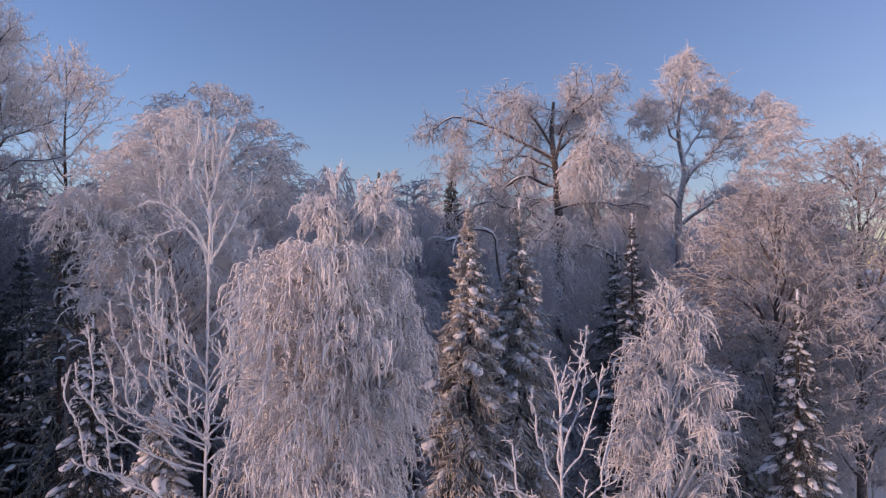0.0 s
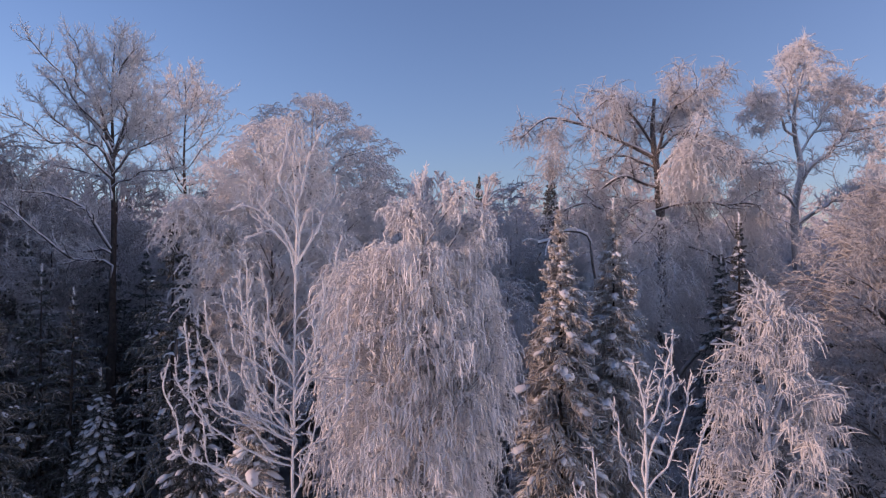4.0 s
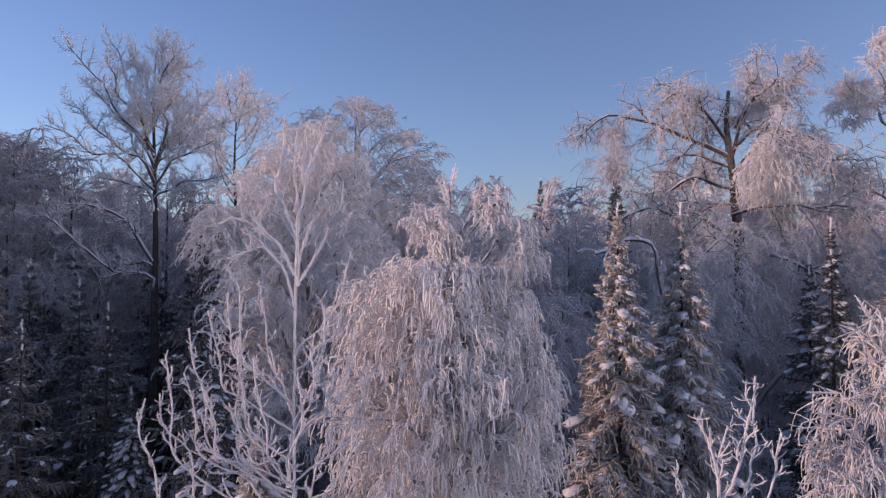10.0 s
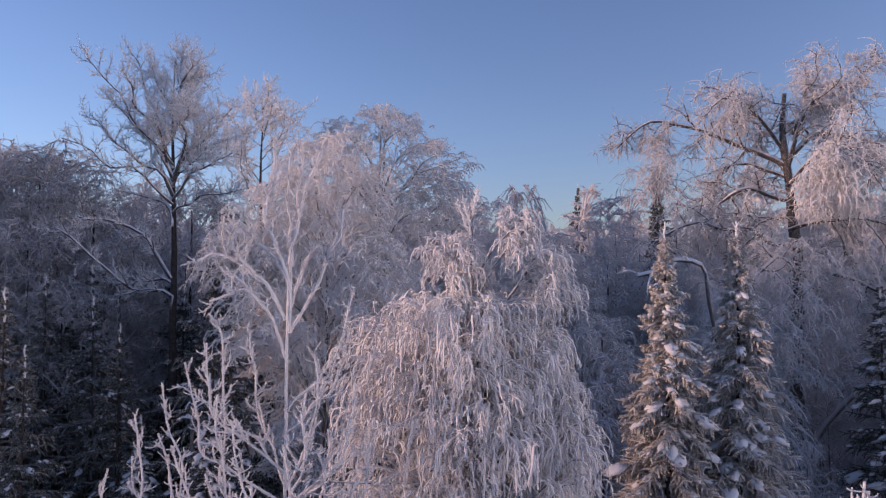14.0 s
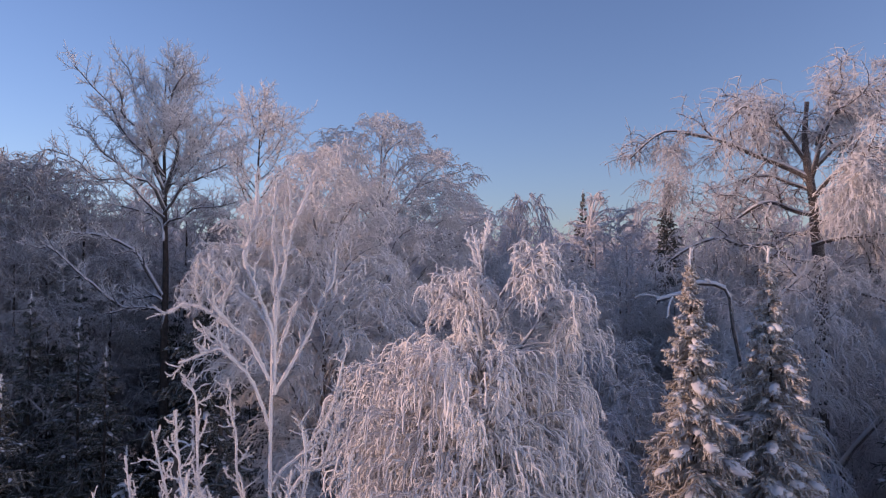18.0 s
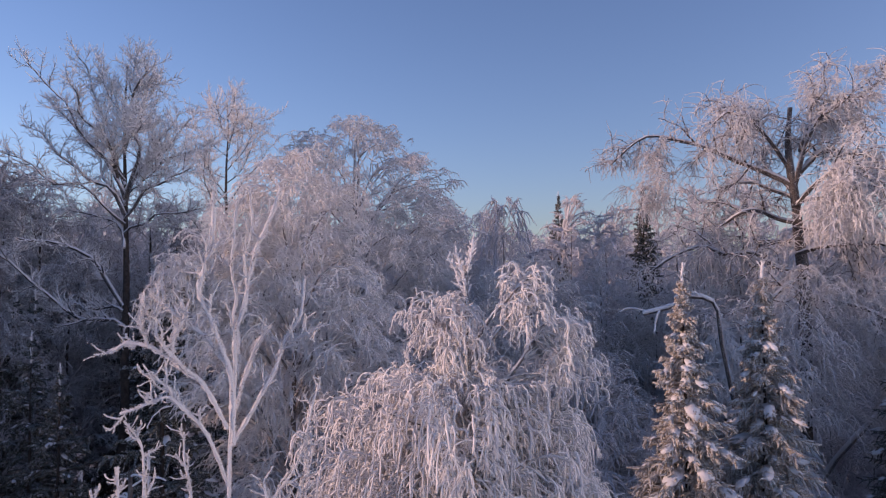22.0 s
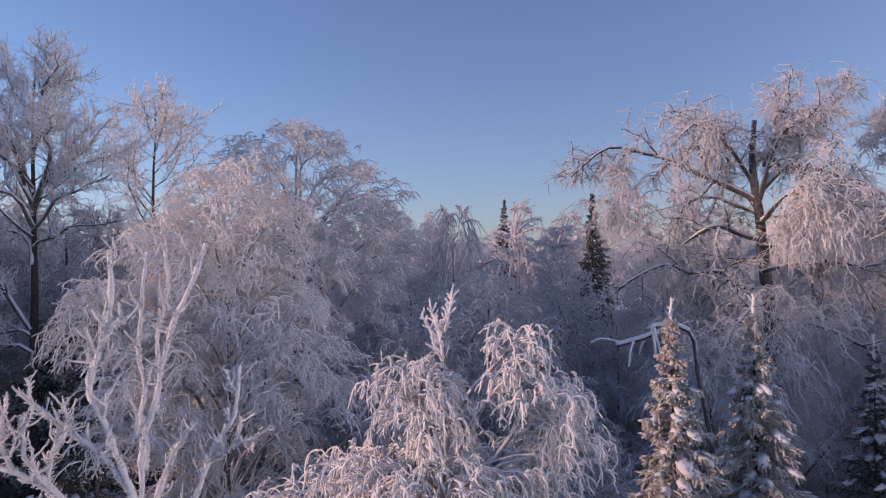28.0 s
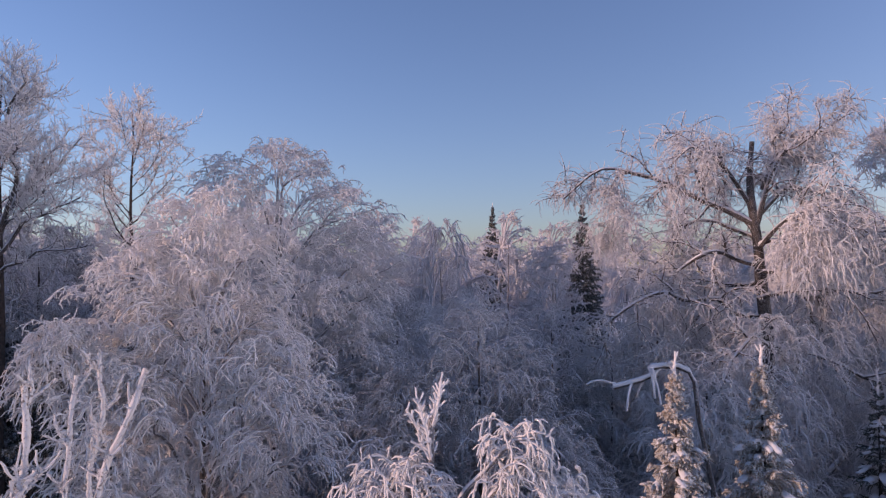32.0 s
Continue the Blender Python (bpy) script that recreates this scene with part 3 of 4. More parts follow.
# ---- the near trees ----
def central_birch():
    """The weeping birch with a leader like a fan, a drooping second top, and wide curtains of twigs."""
    lobes = [
        (-0.3, 0.0, [(13.68, 0.06), (13.6, 0.32), (13.4, 0.54), (13.1, 0.62), (12.85, 0.55)]),
        (0.9, -0.3, [(14.12, 0.05), (14.02, 0.22), (13.7, 0.32), (13.2, 0.36)]),
        (1.5, 0.1, [(13.35, 0.08), (13.25, 0.30), (12.9, 0.42), (12.3, 0.48)]),
        (-0.2, 0.0, [(12.5, 0.2), (12.45, 0.9), (12.32, 1.5), (12.0, 1.78), (11.4, 1.92), (10.4, 2.02), (9.2, 2.15), (7.6, 2.25), (6.0, 2.0)]),
        (0.75, 0.3, [(12.2, 0.2), (12.05, 0.7), (11.7, 1.05), (11.1, 1.2), (10.0, 1.3), (8.5, 1.4)]),
        (-1.3, -0.5, [(11.5, 0.15), (11.3, 0.5), (10.7, 0.75), (9.8, 0.85)]),
        (0.2, -1.4, [(11.8, 0.15), (11.6, 0.5), (11.0, 0.75), (10.2, 0.85)]),
        (1.5, -0.7, [(11.1, 0.15), (10.9, 0.5), (10.3, 0.7), (9.5, 0.8)]),
    ]
    ob, tr = shell_birch("weeping_birch", (1.25, 16.7, 0), "weeping birch curtained in thick white hoarfrost, sunlit pink", "", 11, lobes, 2, 6300, 5, 0.0140, (0.20, 0.62),
                         H=14.1, r0=0.13, nl=60, N3=6, lump=0.12, tuft=4, spread=0.12, trunk_top=0.025, mats=(BARK_RIME, BARK_RIME, FROST), fuzz=0.3, hanging=dict(pull=1.6, depth=0.55, arch=0.1, twig=(0.05, 0.16), wander=0.25))
    rng = np.random.default_rng(12)
    fan = grow(rng, *tr, 9, (0.955, 1.0), (8, 42), (0.34, 0.64), 14, -0.015, -0.03, 0.05, 1.0, 0.013, 0.016, 0.85)
    for i in range(9):
        one = fan[0][i:i + 1], fan[1][i:i + 1]
        spur = grow(rng, *one, 9, (0.25, 1.0), (30, 60), (0.05, 0.15), 6, -0.05, -0.05, 0.1, 0.9, 0.011, 0.014, 0.85)
        shoot = part("leading_shoot", tubes(*one, 6, 0.3), FROST, ob, "upright frosted shoot" if i == 0 else "")
        part("rime_spur", tubes(spur[0], spur[1], 5, 0.3), FROST, shoot, kind="stuff")


central_birch()

# the rimed young tree with bare forking limbs, beside the birch
thicket("frosted_young_tree", (-1.45, 14.2, 0), "young bare tree with forking limbs coated in thick white rime", "", 21,
        [(-2.05, -0.6, 10.86), (-2.2, -1.0, 10.2), (-1.41, -0.4, 11.59), (-1.15, -0.2, 12.3), (0.47, -0.6, 11.2), (0.74, -0.2, 10.6), (-0.9, -0.8, 10.1), (-1.35, -0.9, 10.5), (0.9, 0.1, 11.9),
         (1.2, -0.5, 10.0), (0.6, -0.9, 9.2), (-2.4, 0.0, 10.1), (0.9, 0.5, 12.6), (-0.8, 0.6, 12.0),
         (-1.7, -0.5, 11.3), (-1.0, -0.6, 11.9), (-0.7, -0.9, 11.2), (-1.9, -0.2, 10.5), (-1.2, 0.3, 11.0), (1.1, -0.3, 11.3), (0.6, -0.7, 11.8), (1.3, 0.2, 10.7), (0.3, -1.1, 10.6),
         (-0.4, -1.1, 10.9)],
        12.5, 0.050, 2, n2=11, n3=3, r2=0.0150, r3=0.0110, length2=(0.2, 0.6), length3=(0.06, 0.22), fur=90,
        curves=[([(0.05, -0.05, 12.0), (0.02, -0.1, 12.8), (-0.19, -0.1, 13.3), (-0.35, -0.1, 13.65), (-0.33, -0.1, 14.0), (-0.22, -0.1, 14.4), (-0.21, -0.1, 14.9)], 0.042, 0.024),
                ([(-0.33, -0.12, 13.8), (-0.27, -0.14, 14.1), (-0.1, -0.15, 14.33)], 0.026, 0.02),
                ([(0.0, 0.0, 12.4), (-0.02, 0.12, 12.9), (0.01, 0.15, 13.3), (0.09, 0.15, 13.8), (0.23, 0.15, 14.24), (0.39, 0.15, 14.6), (0.51, 0.15, 14.97)], 0.036, 0.022),
                ([(0.0, 0.2, 13.0), (-0.08, 0.3, 13.5), (-0.15, 0.35, 14.2), (-0.07, 0.35, 14.9)], 0.030, 0.018),
                ([(0.05, 0.3, 13.5), (0.0, 0.45, 14.2), (0.07, 0.5, 14.6), (0.03, 0.5, 15.05)], 0.026, 0.018),
                ([(0.0, -0.05, 12.85), (-0.25, -0.08, 13.2), (-0.53, -0.08, 13.4), (-0.72, -0.08, 13.57), (-0.93, -0.08, 13.74)], 0.032, 0.022),
                ([(0.0, -0.1, 12.2), (-0.26, -0.25, 12.75), (-0.54, -0.3, 12.97), (-0.85, -0.3, 13.15), (-1.11, -0.3, 13.2), (-1.27, -0.3, 13.07)], 0.035, 0.022),
                ([(-0.42, -0.3, 12.9), (-0.72, -0.35, 13.25), (-0.75, -0.35, 13.6)], 0.026, 0.02),
                ([(-0.56, -0.3, 12.97), (-0.6, -0.2, 13.25), (-0.44, -0.2, 13.52)], 0.026, 0.02),
                ([(-0.83, -0.3, 13.13), (-0.86, -0.4, 13.34), (-0.87, -0.4, 13.54)], 0.024, 0.02),
                ([(0.0, 0.1, 12.0), (0.25, 0.2, 12.45), (0.45, 0.2, 12.8), (0.58, 0.2, 13.22), (0.78, 0.2, 13.45), (0.79, 0.2, 13.9)], 0.034, 0.020),
                ([(0.55, 0.2, 13.1), (0.76, 0.12, 13.23), (0.97, 0.1, 13.3)], 0.022, 0.018),
                ([(0.0, 0.1, 12.3), (0.04, 0.35, 12.75), (0.17, 0.4, 13.1), (0.29, 0.4, 13.3)], 0.026, 0.018),
                ([(0.05, -0.2, 11.6), (-0.05, -0.7, 12.4), (-0.37, -0.8, 12.68), (-0.64, -0.8, 12.6), (-0.88, -0.8, 12.5)], 0.028, 0.018),
                ([(-0.15, -0.7, 12.45), (-0.44, -0.7, 12.77), (-0.62, -0.7, 12.9)], 0.022, 0.018)])

# the forked bush and the rimed young birch on the other side of the path
thicket("frosted_bush", (4.75, 11.05, 0), "leafless bush with forked white-rimed branches", "", 31,
        [(0.35, -0.3, 10.96), (0.26, 0.35, 10.2), (-0.25, 0, 10.4), (0.8, 0, 10.2), (-0.9, 0, 9.0), (0.55, 0.2, 10.6), (-0.5, 0.3, 9.6), (0.95, -0.3, 9.5), (-1.2, 0.1, 8.4), (1.1, 0.2, 8.9)],
        9.6, 0.06, 2, n2=6, n3=4, r2=0.0145, r3=0.0115, length2=(0.2, 0.6), length3=(0.08, 0.22))


def young_birch():
    ob, tr = shell_birch("young_birch", (7.2, 11.6, 0), "young birch with drooping branches in thick hoarfrost", "", 41,
                         [(0, 0, [(12.0, 0.06), (11.6, 0.30), (11.2, 0.55), (10.7, 0.85), (10.0, 1.0), (8.8, 1.15), (7.0, 1.2), (5.5, 0.9), (4.0, 0.5)])],
                         2, 700, 7, 0.0140, (0.12, 0.45), (FROST_DIMMED, FROST_DIMMED, FROST_DIMMED), nl=36, r0=0.08, N3=4, spurs=4, fuzz=0.25, tuft=3, spread=0.15, hang=1.1, lump=0.12, wander=0.2, deep=(0.35, 0.7))
    rng = np.random.default_rng(42)
    shoots = grow(rng, *tr, 18, (0.93, 1.0), (15, 55), (0.3, 0.7), 10, -0.01, 0.0, 0.05, 1.0, 0.014, 0.018, 0.8)
    for i in range(18):
        one = shoots[0][i:i + 1], shoots[1][i:i + 1]
        spur = grow(rng, *one, 7, (0.25, 1.0), (25, 50), (0.08, 0.22), 5, -0.03, 0.1, 0.1, 0.9, 0.011, 0.015, 0.8)
        shoot = part("upper_shoot", tubes(*one, 6, 0.3), FROST_DIMMED, ob, "spiky frosted shoot" if i == 0 else "")
        part("rime_spur", tubes(spur[0], spur[1], 5, 0.3), FROST_DIMMED, shoot, kind="stuff")


young_birch()

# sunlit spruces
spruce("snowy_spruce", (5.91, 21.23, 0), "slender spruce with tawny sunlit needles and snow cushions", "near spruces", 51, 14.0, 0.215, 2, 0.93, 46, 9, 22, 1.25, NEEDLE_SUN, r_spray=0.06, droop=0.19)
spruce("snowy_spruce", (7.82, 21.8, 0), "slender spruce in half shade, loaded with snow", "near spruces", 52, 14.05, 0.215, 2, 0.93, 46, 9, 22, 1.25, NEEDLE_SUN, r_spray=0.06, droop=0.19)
spruce("snowy_spruce", (13.9, 25.1, 0), "dark spruce flecked with snow behind frosted birches", "near spruces", 53, 13.9, 0.16, 2, 0.9, 34, 7, 14, 0.9)
spruce("snowy_spruce", (14.45, 27.6, 0), "dark spruce bowed under heavy snow", "near spruces", 54, 12.7, 0.21, 2, 0.9, 32, 7, 14, 1.0)
spruce("snowy_spruce", (-10.4, 26.6, 0), "small spruce heaped with snow in blue shade", "near spruces", 55, 7.9, 0.28, 2, 0.95, 30, 9, 12, 1.5, droop=0.2)
spruce("snowy_spruce", (-4.8, 19.2, 0), "snow-heaped dark spruce behind the rimed young tree", "near spruces", 56, 10.4, 0.20, 2, 0.9, 34, 9, 14, 1.5, droop=0.2)
spruce("snowy_spruce", (-2.6, 15.9, 0), "bushy spruce with needles coloured as sunlit tawny, under big snow cushions", "near spruces", 57, 9.0, 0.33, 2, 0.9, 30, 9, 16, 1.2, NEEDLE_SUN, droop=0.18)
spruce("snowy_spruce", (16.2, 18.6, 0), "snow-clumped spruce among rimed bushes", "near spruces", 58, 11.0, 0.20, 2, 0.9, 30, 8, 14, 1.3, droop=0.18)


# the old birch with a broken top
def old_birch():
    rng = np.random.default_rng(61)
    ob = thing("old_birch", (13.4, 32.0, 0), "old birch with a snapped top and long drooping frosted limbs", "tree")
    tr = bow(rng, [(0.3, 0, 0), (0.1, 0, 8), (0.0, 0, 13.0), (0.05, 0, 15.5), (-0.12, 0, 18.0), (-0.05, 0, 20.3)], 26, 0.34, 0.08, 0.012, 0.12)
    dark = [
        bow(rng, [(-0.05, 0, 17.4), (-1.7, 0.2, 18.5), (-3.5, 0.6, 19.0), (-5.4, 1.0, 19.2), (-6.5, 1.2, 18.4)], 16, 0.13, 0.03, 0.07),
        bow(rng, [(0, 0, 17.8), (-1.0, -0.6, 19.3), (-2.4, -1.0, 19.9), (-3.4, -1.3, 19.4)], 14, 0.09, 0.03, 0.12),
        bow(rng, [(0, 0, 17.6), (1.3, 0.2, 18.9), (3.0, 0.5, 18.7), (4.6, 0.8, 18.0)], 14, 0.12, 0.03, 0.08),
        bow(rng, [(0, 0, 16.6), (1.6, -0.4, 17.1), (3.4, -0.8, 17.6), (5.0, -1.0, 17.0)], 14, 0.10, 0.03, 0.09),
        bow(rng, [(0, 0, 16.0), (-1.7, 0.0, 16.4), (-2.6, 0.0, 15.8), (-3.2, 0, 14.8)], 14, 0.11, 0.03, 0.12),
        bow(rng, [(0, 0, 16.8), (-1.2, 0.5, 17.6), (-2.3, 0.8, 17.2), (-3.3, 1.0, 16.0)], 14, 0.09, 0.03, 0.12),
        bow(rng, [(0, 0, 14.2), (-1.6, -0.8, 14.9), (-3.0, -1.0, 15.0), (-4.4, -1.0, 14.9), (-5.7, -1.0, 14.0)], 16, 0.11, 0.05, 0.07),
        bow(rng, [(0, 0, 14.8), (1.8, -1.2, 15.2), (3.4, -1.4, 15.2), (5.0, -1.5, 14.4)], 14, 0.09, 0.04, 0.08),
        bow(rng, [(0, 0, 13.6), (-1.0, -1.6, 13.6), (-2.2, -2.4, 12.8), (-3.0, -2.8, 11.6)], 14, 0.09, 0.04, 0.12),
        bow(rng, [(0, 0, 13.2), (1.2, -1.6, 13.4), (2.6, -2.4, 12.8), (3.6, -2.6, 11.6)], 14, 0.09, 0.04, 0.12),
        bow(rng, [(0, 0, 17.0), (-0.8, 0.4, 18.6), (-1.5, 0.6, 19.6), (-1.9, 0.8, 20.2)], 14, 0.08, 0.03, 0.14),
        bow(rng, [(0, 0, 15.4), (-1.1, 0.6, 15.2), (-1.9, 0.9, 14.3), (-2.2, 1.1, 13.2)], 14, 0.09, 0.03, 0.14),
        bow(rng, [(0, 0, 15.8), (1.3, 0.6, 16.0), (2.2, 0.9, 15.2), (2.7, 1.1, 13.8)], 14, 0.09, 0.03, 0.14),
    ]
    lit = [
        bow(rng, [(0.0, 0, 17.2), (0.15, -0.2, 18.6), (0.75, -0.3, 19.8), (1.5, -0.2, 20.2), (2.4, 0, 20.9), (3.2, 0, 21.3)], 16, 0.11, 0.03, 0.08),
        bow(rng, [(0.2, -0.1, 18.6), (0.6, 0.2, 19.9), (1.3, 0.3, 20.7), (2.3, 0.3, 20.6)], 14, 0.07, 0.03, 0.12),
        bow(rng, [(0.05, -0.2, 16.6), (0.7, -1.2, 17.7), (1.2, -1.9, 17.9), (1.7, -2.2, 17.2)], 14, 0.08, 0.04, 0.08),
    ]
    nd = len(dark)

    def even(p, r, n=16):
        s = np.linspace(0, 1, n)
        o = np.linspace(0, 1, p.shape[1])
        return np.stack([np.interp(s, o, p[0, :, k]) for k in range(3)], 1)[None], np.interp(s, o, r[0])[None]

    L, LR = stack([even(p, r) for p, r in dark + lit])
    # crooked side limbs, branches on them, then the rimed twigs
    A, AR, ga = grow(rng, L, LR, 11, (0.15, 1.0), (30, 75), (0.8, 2.4), 9, 0.02, 0.16, 0.20, 0.6, 0.025, 0.055, 0.4)
    B, BR, ib = grow(rng, A, AR, 6, (0.15, 1.0), (30, 80), (0.4, 1.2), 6, 0.05, 0.2, 0.24, 0.6, 0.018, 0.028, 0.6)
    T, TR, it = grow(rng, B, BR, 8, (0.05, 1.0), (25, 95), (0.2, 0.8), 4, 0.25, 0.35, 0.26, 0.7, 0.015, 0.020, 0.5, 0.28)
    U, UR, iu = grow(rng, A, AR, 12, (0.1, 1.0), (25, 95), (0.2, 0.8), 4, 0.1, 0.3, 0.26, 0.6, 0.015, 0.020, 0.5, 0.28)
    V, VR, iv = grow(rng, L, LR, 34, (0.12, 1.0), (30, 95), (0.2, 0.8), 5, -0.05, -0.05, 0.24, 0.4, 0.020, 0.027, 0.5, 0.28)
    w = [(T, TR, ga[ib][it]), (U, UR, ga[iu]), (V, VR, iv)]
    # the sunlit bunch that hangs in front of the trunk, and the tufts of the top
    S, C, fb, fw = curtain(rng, [(0.65, -2.0, [(17.9, 0.15), (17.7, 0.4), (17.2, 0.65), (16.3, 0.9), (15.3, 1.05)])], 520, 4, 0.16, (0.25, 0.75), 0.0165, 5, pull=1.2, twig=(0.06, 0.25), depth=0.6, lump=0.14, wander=0.3)
    w += [(p, r, 0 * g + nd + 2) for p, r, g in fb + fw]
    for axis, line, limb in (((2.6, 0), [(21.9, 0.2), (21.7, 0.8), (21.2, 1.1), (20.3, 1.0), (19.6, 0.7)], nd), ((1.2, 0.2), [(20.9, 0.2), (20.7, 0.7), (20.0, 0.9), (19.5, 0.6)], nd + 1)):
        S, C, fb, fw = fringe(rng, [(*axis, line)], 34, 2, 0.2, 8, 0.0165, (0.2, 0.6), 4, 0.1, 4, 0.2, wander=0.3, inner=0.9)
        w += [(p, r, 0 * g + limb) for p, r, g in fb + fw]
    S, C, fb, fw = curtain(rng, [(-0.5, -1.7, [(14.3, 0.2), (14.0, 0.8), (13.0, 1.4), (11.0, 1.6), (9.0, 1.6)]), (1.6, -1.5, [(14.0, 0.2), (13.6, 0.7), (12.6, 1.1), (10.6, 1.2)])], 900, 6, 0.2, (0.4, 1.1), 0.0175, 4, N=5, pull=0.9,
                           twig=(0.08, 0.3), depth=0.6, lump=0.15)
    w += [(p, r, 0 * g + 8) for p, r, g in fb + fw]
    # rimed curtains below the limbs
    for i, axis, line in ((0, (-4.9, 1.0), [(18.9, 0.3), (18.5, 1.0), (17.7, 1.4), (16.8, 1.3)]), (6, (-3.8, -1.0), [(14.9, 0.3), (14.4, 1.2), (13.0, 1.7), (11.0, 1.6)]), (7, (3.9, -1.4), [(14.9, 0.3), (14.4, 1.0), (13.2, 1.3), (12.0, 1.2)]),
                          (8, (-1.8, -2.2), [(13.4, 0.3), (12.9, 1.2), (11.0, 1.7), (8.5, 1.6)]), (2, (3.4, 0.6), [(18.7, 0.3), (18.2, 1.2), (17.0, 1.6), (15.4, 1.5)])):
        S, C, fb, fw = fringe(rng, [(*axis, line)], 60, 2, 0.3, 8, 0.018, (0.3, 1.1), 4, 0.6, 3, 0.2, wander=0.3, inner=1.4)
        w += [(p, r, 0 * g + i) for p, r, g in fb + fw]
    # whiter frost paints the bunch as sunlit; most other twigs are dimmed
    dress(ob, tr, (L, LR), [(A, AR, ga), (B, BR, ga[ib])], w, BARK_OLD, BARK_OLD, FROST_DIMMED, 2, k=(12, 7, 4, 3), bough=BARK_OLD, other={nd + 2: FROST, 8: FROST})


old_birch()

# the big rounded birches behind
shell_birch("weeping_birch", (-3.5, 34.3, 0), "tall rounded weeping birch, frosted, in blue shade", "tall birches", 71,
            [(0, 0, [(20.5, 0.3), (20.1, 1.3), (19.2, 2.4), (17.8, 3.4), (16, 4.0), (13.5, 4.3), (10.5, 4.4), (8, 4.2), (5.5, 3.4)]), (2.6, -0.4, [(17.6, 0.3), (17.0, 1.2), (15.5, 1.8), (13, 2.0)])],
            2, 5000, 5, 0.020, (0.25, 0.75), nl=60, H=16.5, r0=0.26, N3=4, lump=0.12, tuft=10, spread=0.24, fuzz=0.2, mats=(BARK_BIRCH, BARK_RIME, FROST), hanging=dict(pull=0.9, depth=0.3, arch=0.3, twig=(0.07, 0.27)))
shell_birch("weeping_birch", (-4.3, 28.0, 0), "weeping birch with pink sunlit hoarfrost", "tall birches", 72,
            [(0, 0, [(18.1, 0.3), (17.7, 0.9), (16.9, 1.6), (15.5, 2.1), (13.5, 2.4), (11, 2.5), (8, 2.5), (6, 2.2)]), (-1.5, -0.8, [(16.5, 0.3), (16.1, 0.8), (14.9, 1.1), (12.5, 1.3)]), (2.2, -1.6, [(14.2, 0.2), (13.9, 0.8), (13.0, 1.3), (11.0, 1.5)]), (-1.2, -2.4, [(13.6, 0.2), (13.3, 0.8), (12.3, 1.3), (10.5, 1.5)])],
            2, 4200, 5, 0.0185, (0.3, 0.85), nl=54, H=14.0, r0=0.2, N3=4, lump=0.12, tuft=10, spread=0.2, fuzz=0.2, mats=(BARK_BIRCH, BARK_RIME, FROST), hanging=dict(pull=1.0, depth=0.5, arch=0.3, twig=(0.06, 0.25)))
# shade on the next two is part of their frost colour
shell_birch("weeping_birch", (17.8, 21.5, 0), "broad frosted birch catching warm sun", "tall birches", 73,
            [(0, 0, [(14.9, 0.4), (14.5, 1.4), (13.5, 2.6), (12.0, 3.4), (10.0, 3.7), (7.5, 3.6), (5, 2.8)])],
            2, 2300, 6, 0.0165, (0.3, 0.9), (BARK_BIRCH, BARK_BIRCH, FROST_WORN_SHADE), nl=44, r0=0.2, N3=5, tuft=6, spread=0.24, lump=0.16, fuzz=0.2, hanging=dict(pull=0.14, depth=0.65, arch=0.7, twig=(0.08, 0.32), wander=0.4))
shell_birch("weeping_birch", (22.5, 22.5, 0), "broad frosted birch with a dense crown", "tall birches", 74,
            [(0, 0, [(17.0, 0.4), (16.5, 1.5), (15.2, 2.8), (13.0, 3.7), (10.0, 4.0), (7.5, 3.8), (5, 2.8)])],
            2, 2100, 6, 0.0175, (0.3, 0.9), (BARK_BIRCH, BARK_BIRCH, FROST_WORN_SHADE), nl=40, r0=0.22, N3=5, tuft=6, spread=0.25, lump=0.16, fuzz=0.2, hanging=dict(pull=0.14, depth=0.65, arch=0.7, twig=(0.08, 0.32), wander=0.4))
shell_birch("weeping_birch", (3.6, 38.0, 0), "low weeping birch in blue shade", "tall birches", 75,
            [(0, 0, [(14.7, 0.3), (14.3, 1.0), (13.5, 1.9), (12.0, 2.7), (10, 3.1), (7, 3.0), (5, 2.2)])],
            2, 1300, 5, 0.023, (0.4, 1.1), nl=30, r0=0.18, N3=5, lump=0.14, tuft=6, spread=0.24, mats=(BARK_BIRCH, BARK_RIME, FROST), hanging=dict(pull=0.8, depth=0.5, arch=0.4, twig=(0.1, 0.4)))
shell_birch("weeping_birch", (10.4, 29.6, 0), "weeping birch in blue shade below the old birch", "tall birches", 76,
            [(0, 0, [(12.6, 0.3), (12.2, 0.9), (11.2, 1.5), (9.5, 1.9), (7, 2.0), (4.5, 1.5)])],
            2, 1100, 5, 0.019, (0.4, 1.1), nl=24, r0=0.12, N3=5, lump=0.14, tuft=6, spread=0.2, mats=(BARK_BIRCH, BARK_RIME, FROST), hanging=dict(pull=0.8, depth=0.5, arch=0.35, twig=(0.1, 0.35)))
shell_birch("weeping_birch", (-7.0, 25.8, 0), "small weeping birch with a sunlit drooping head", "tall birches", 77,
            [(0, 0, [(14.5, 0.15), (14.3, 0.45), (13.9, 0.7), (13.3, 0.8), (12.8, 0.65)])],
            2, 420, 5, 0.0185, (0.3, 0.9), nl=18, r0=0.11, N3=5, lump=0.1, tuft=5, spread=0.2, mats=(BARK_BIRCH, BARK_RIME, FROST), hanging=dict(pull=0.9, depth=0.5, arch=0.4, twig=(0.1, 0.35)))

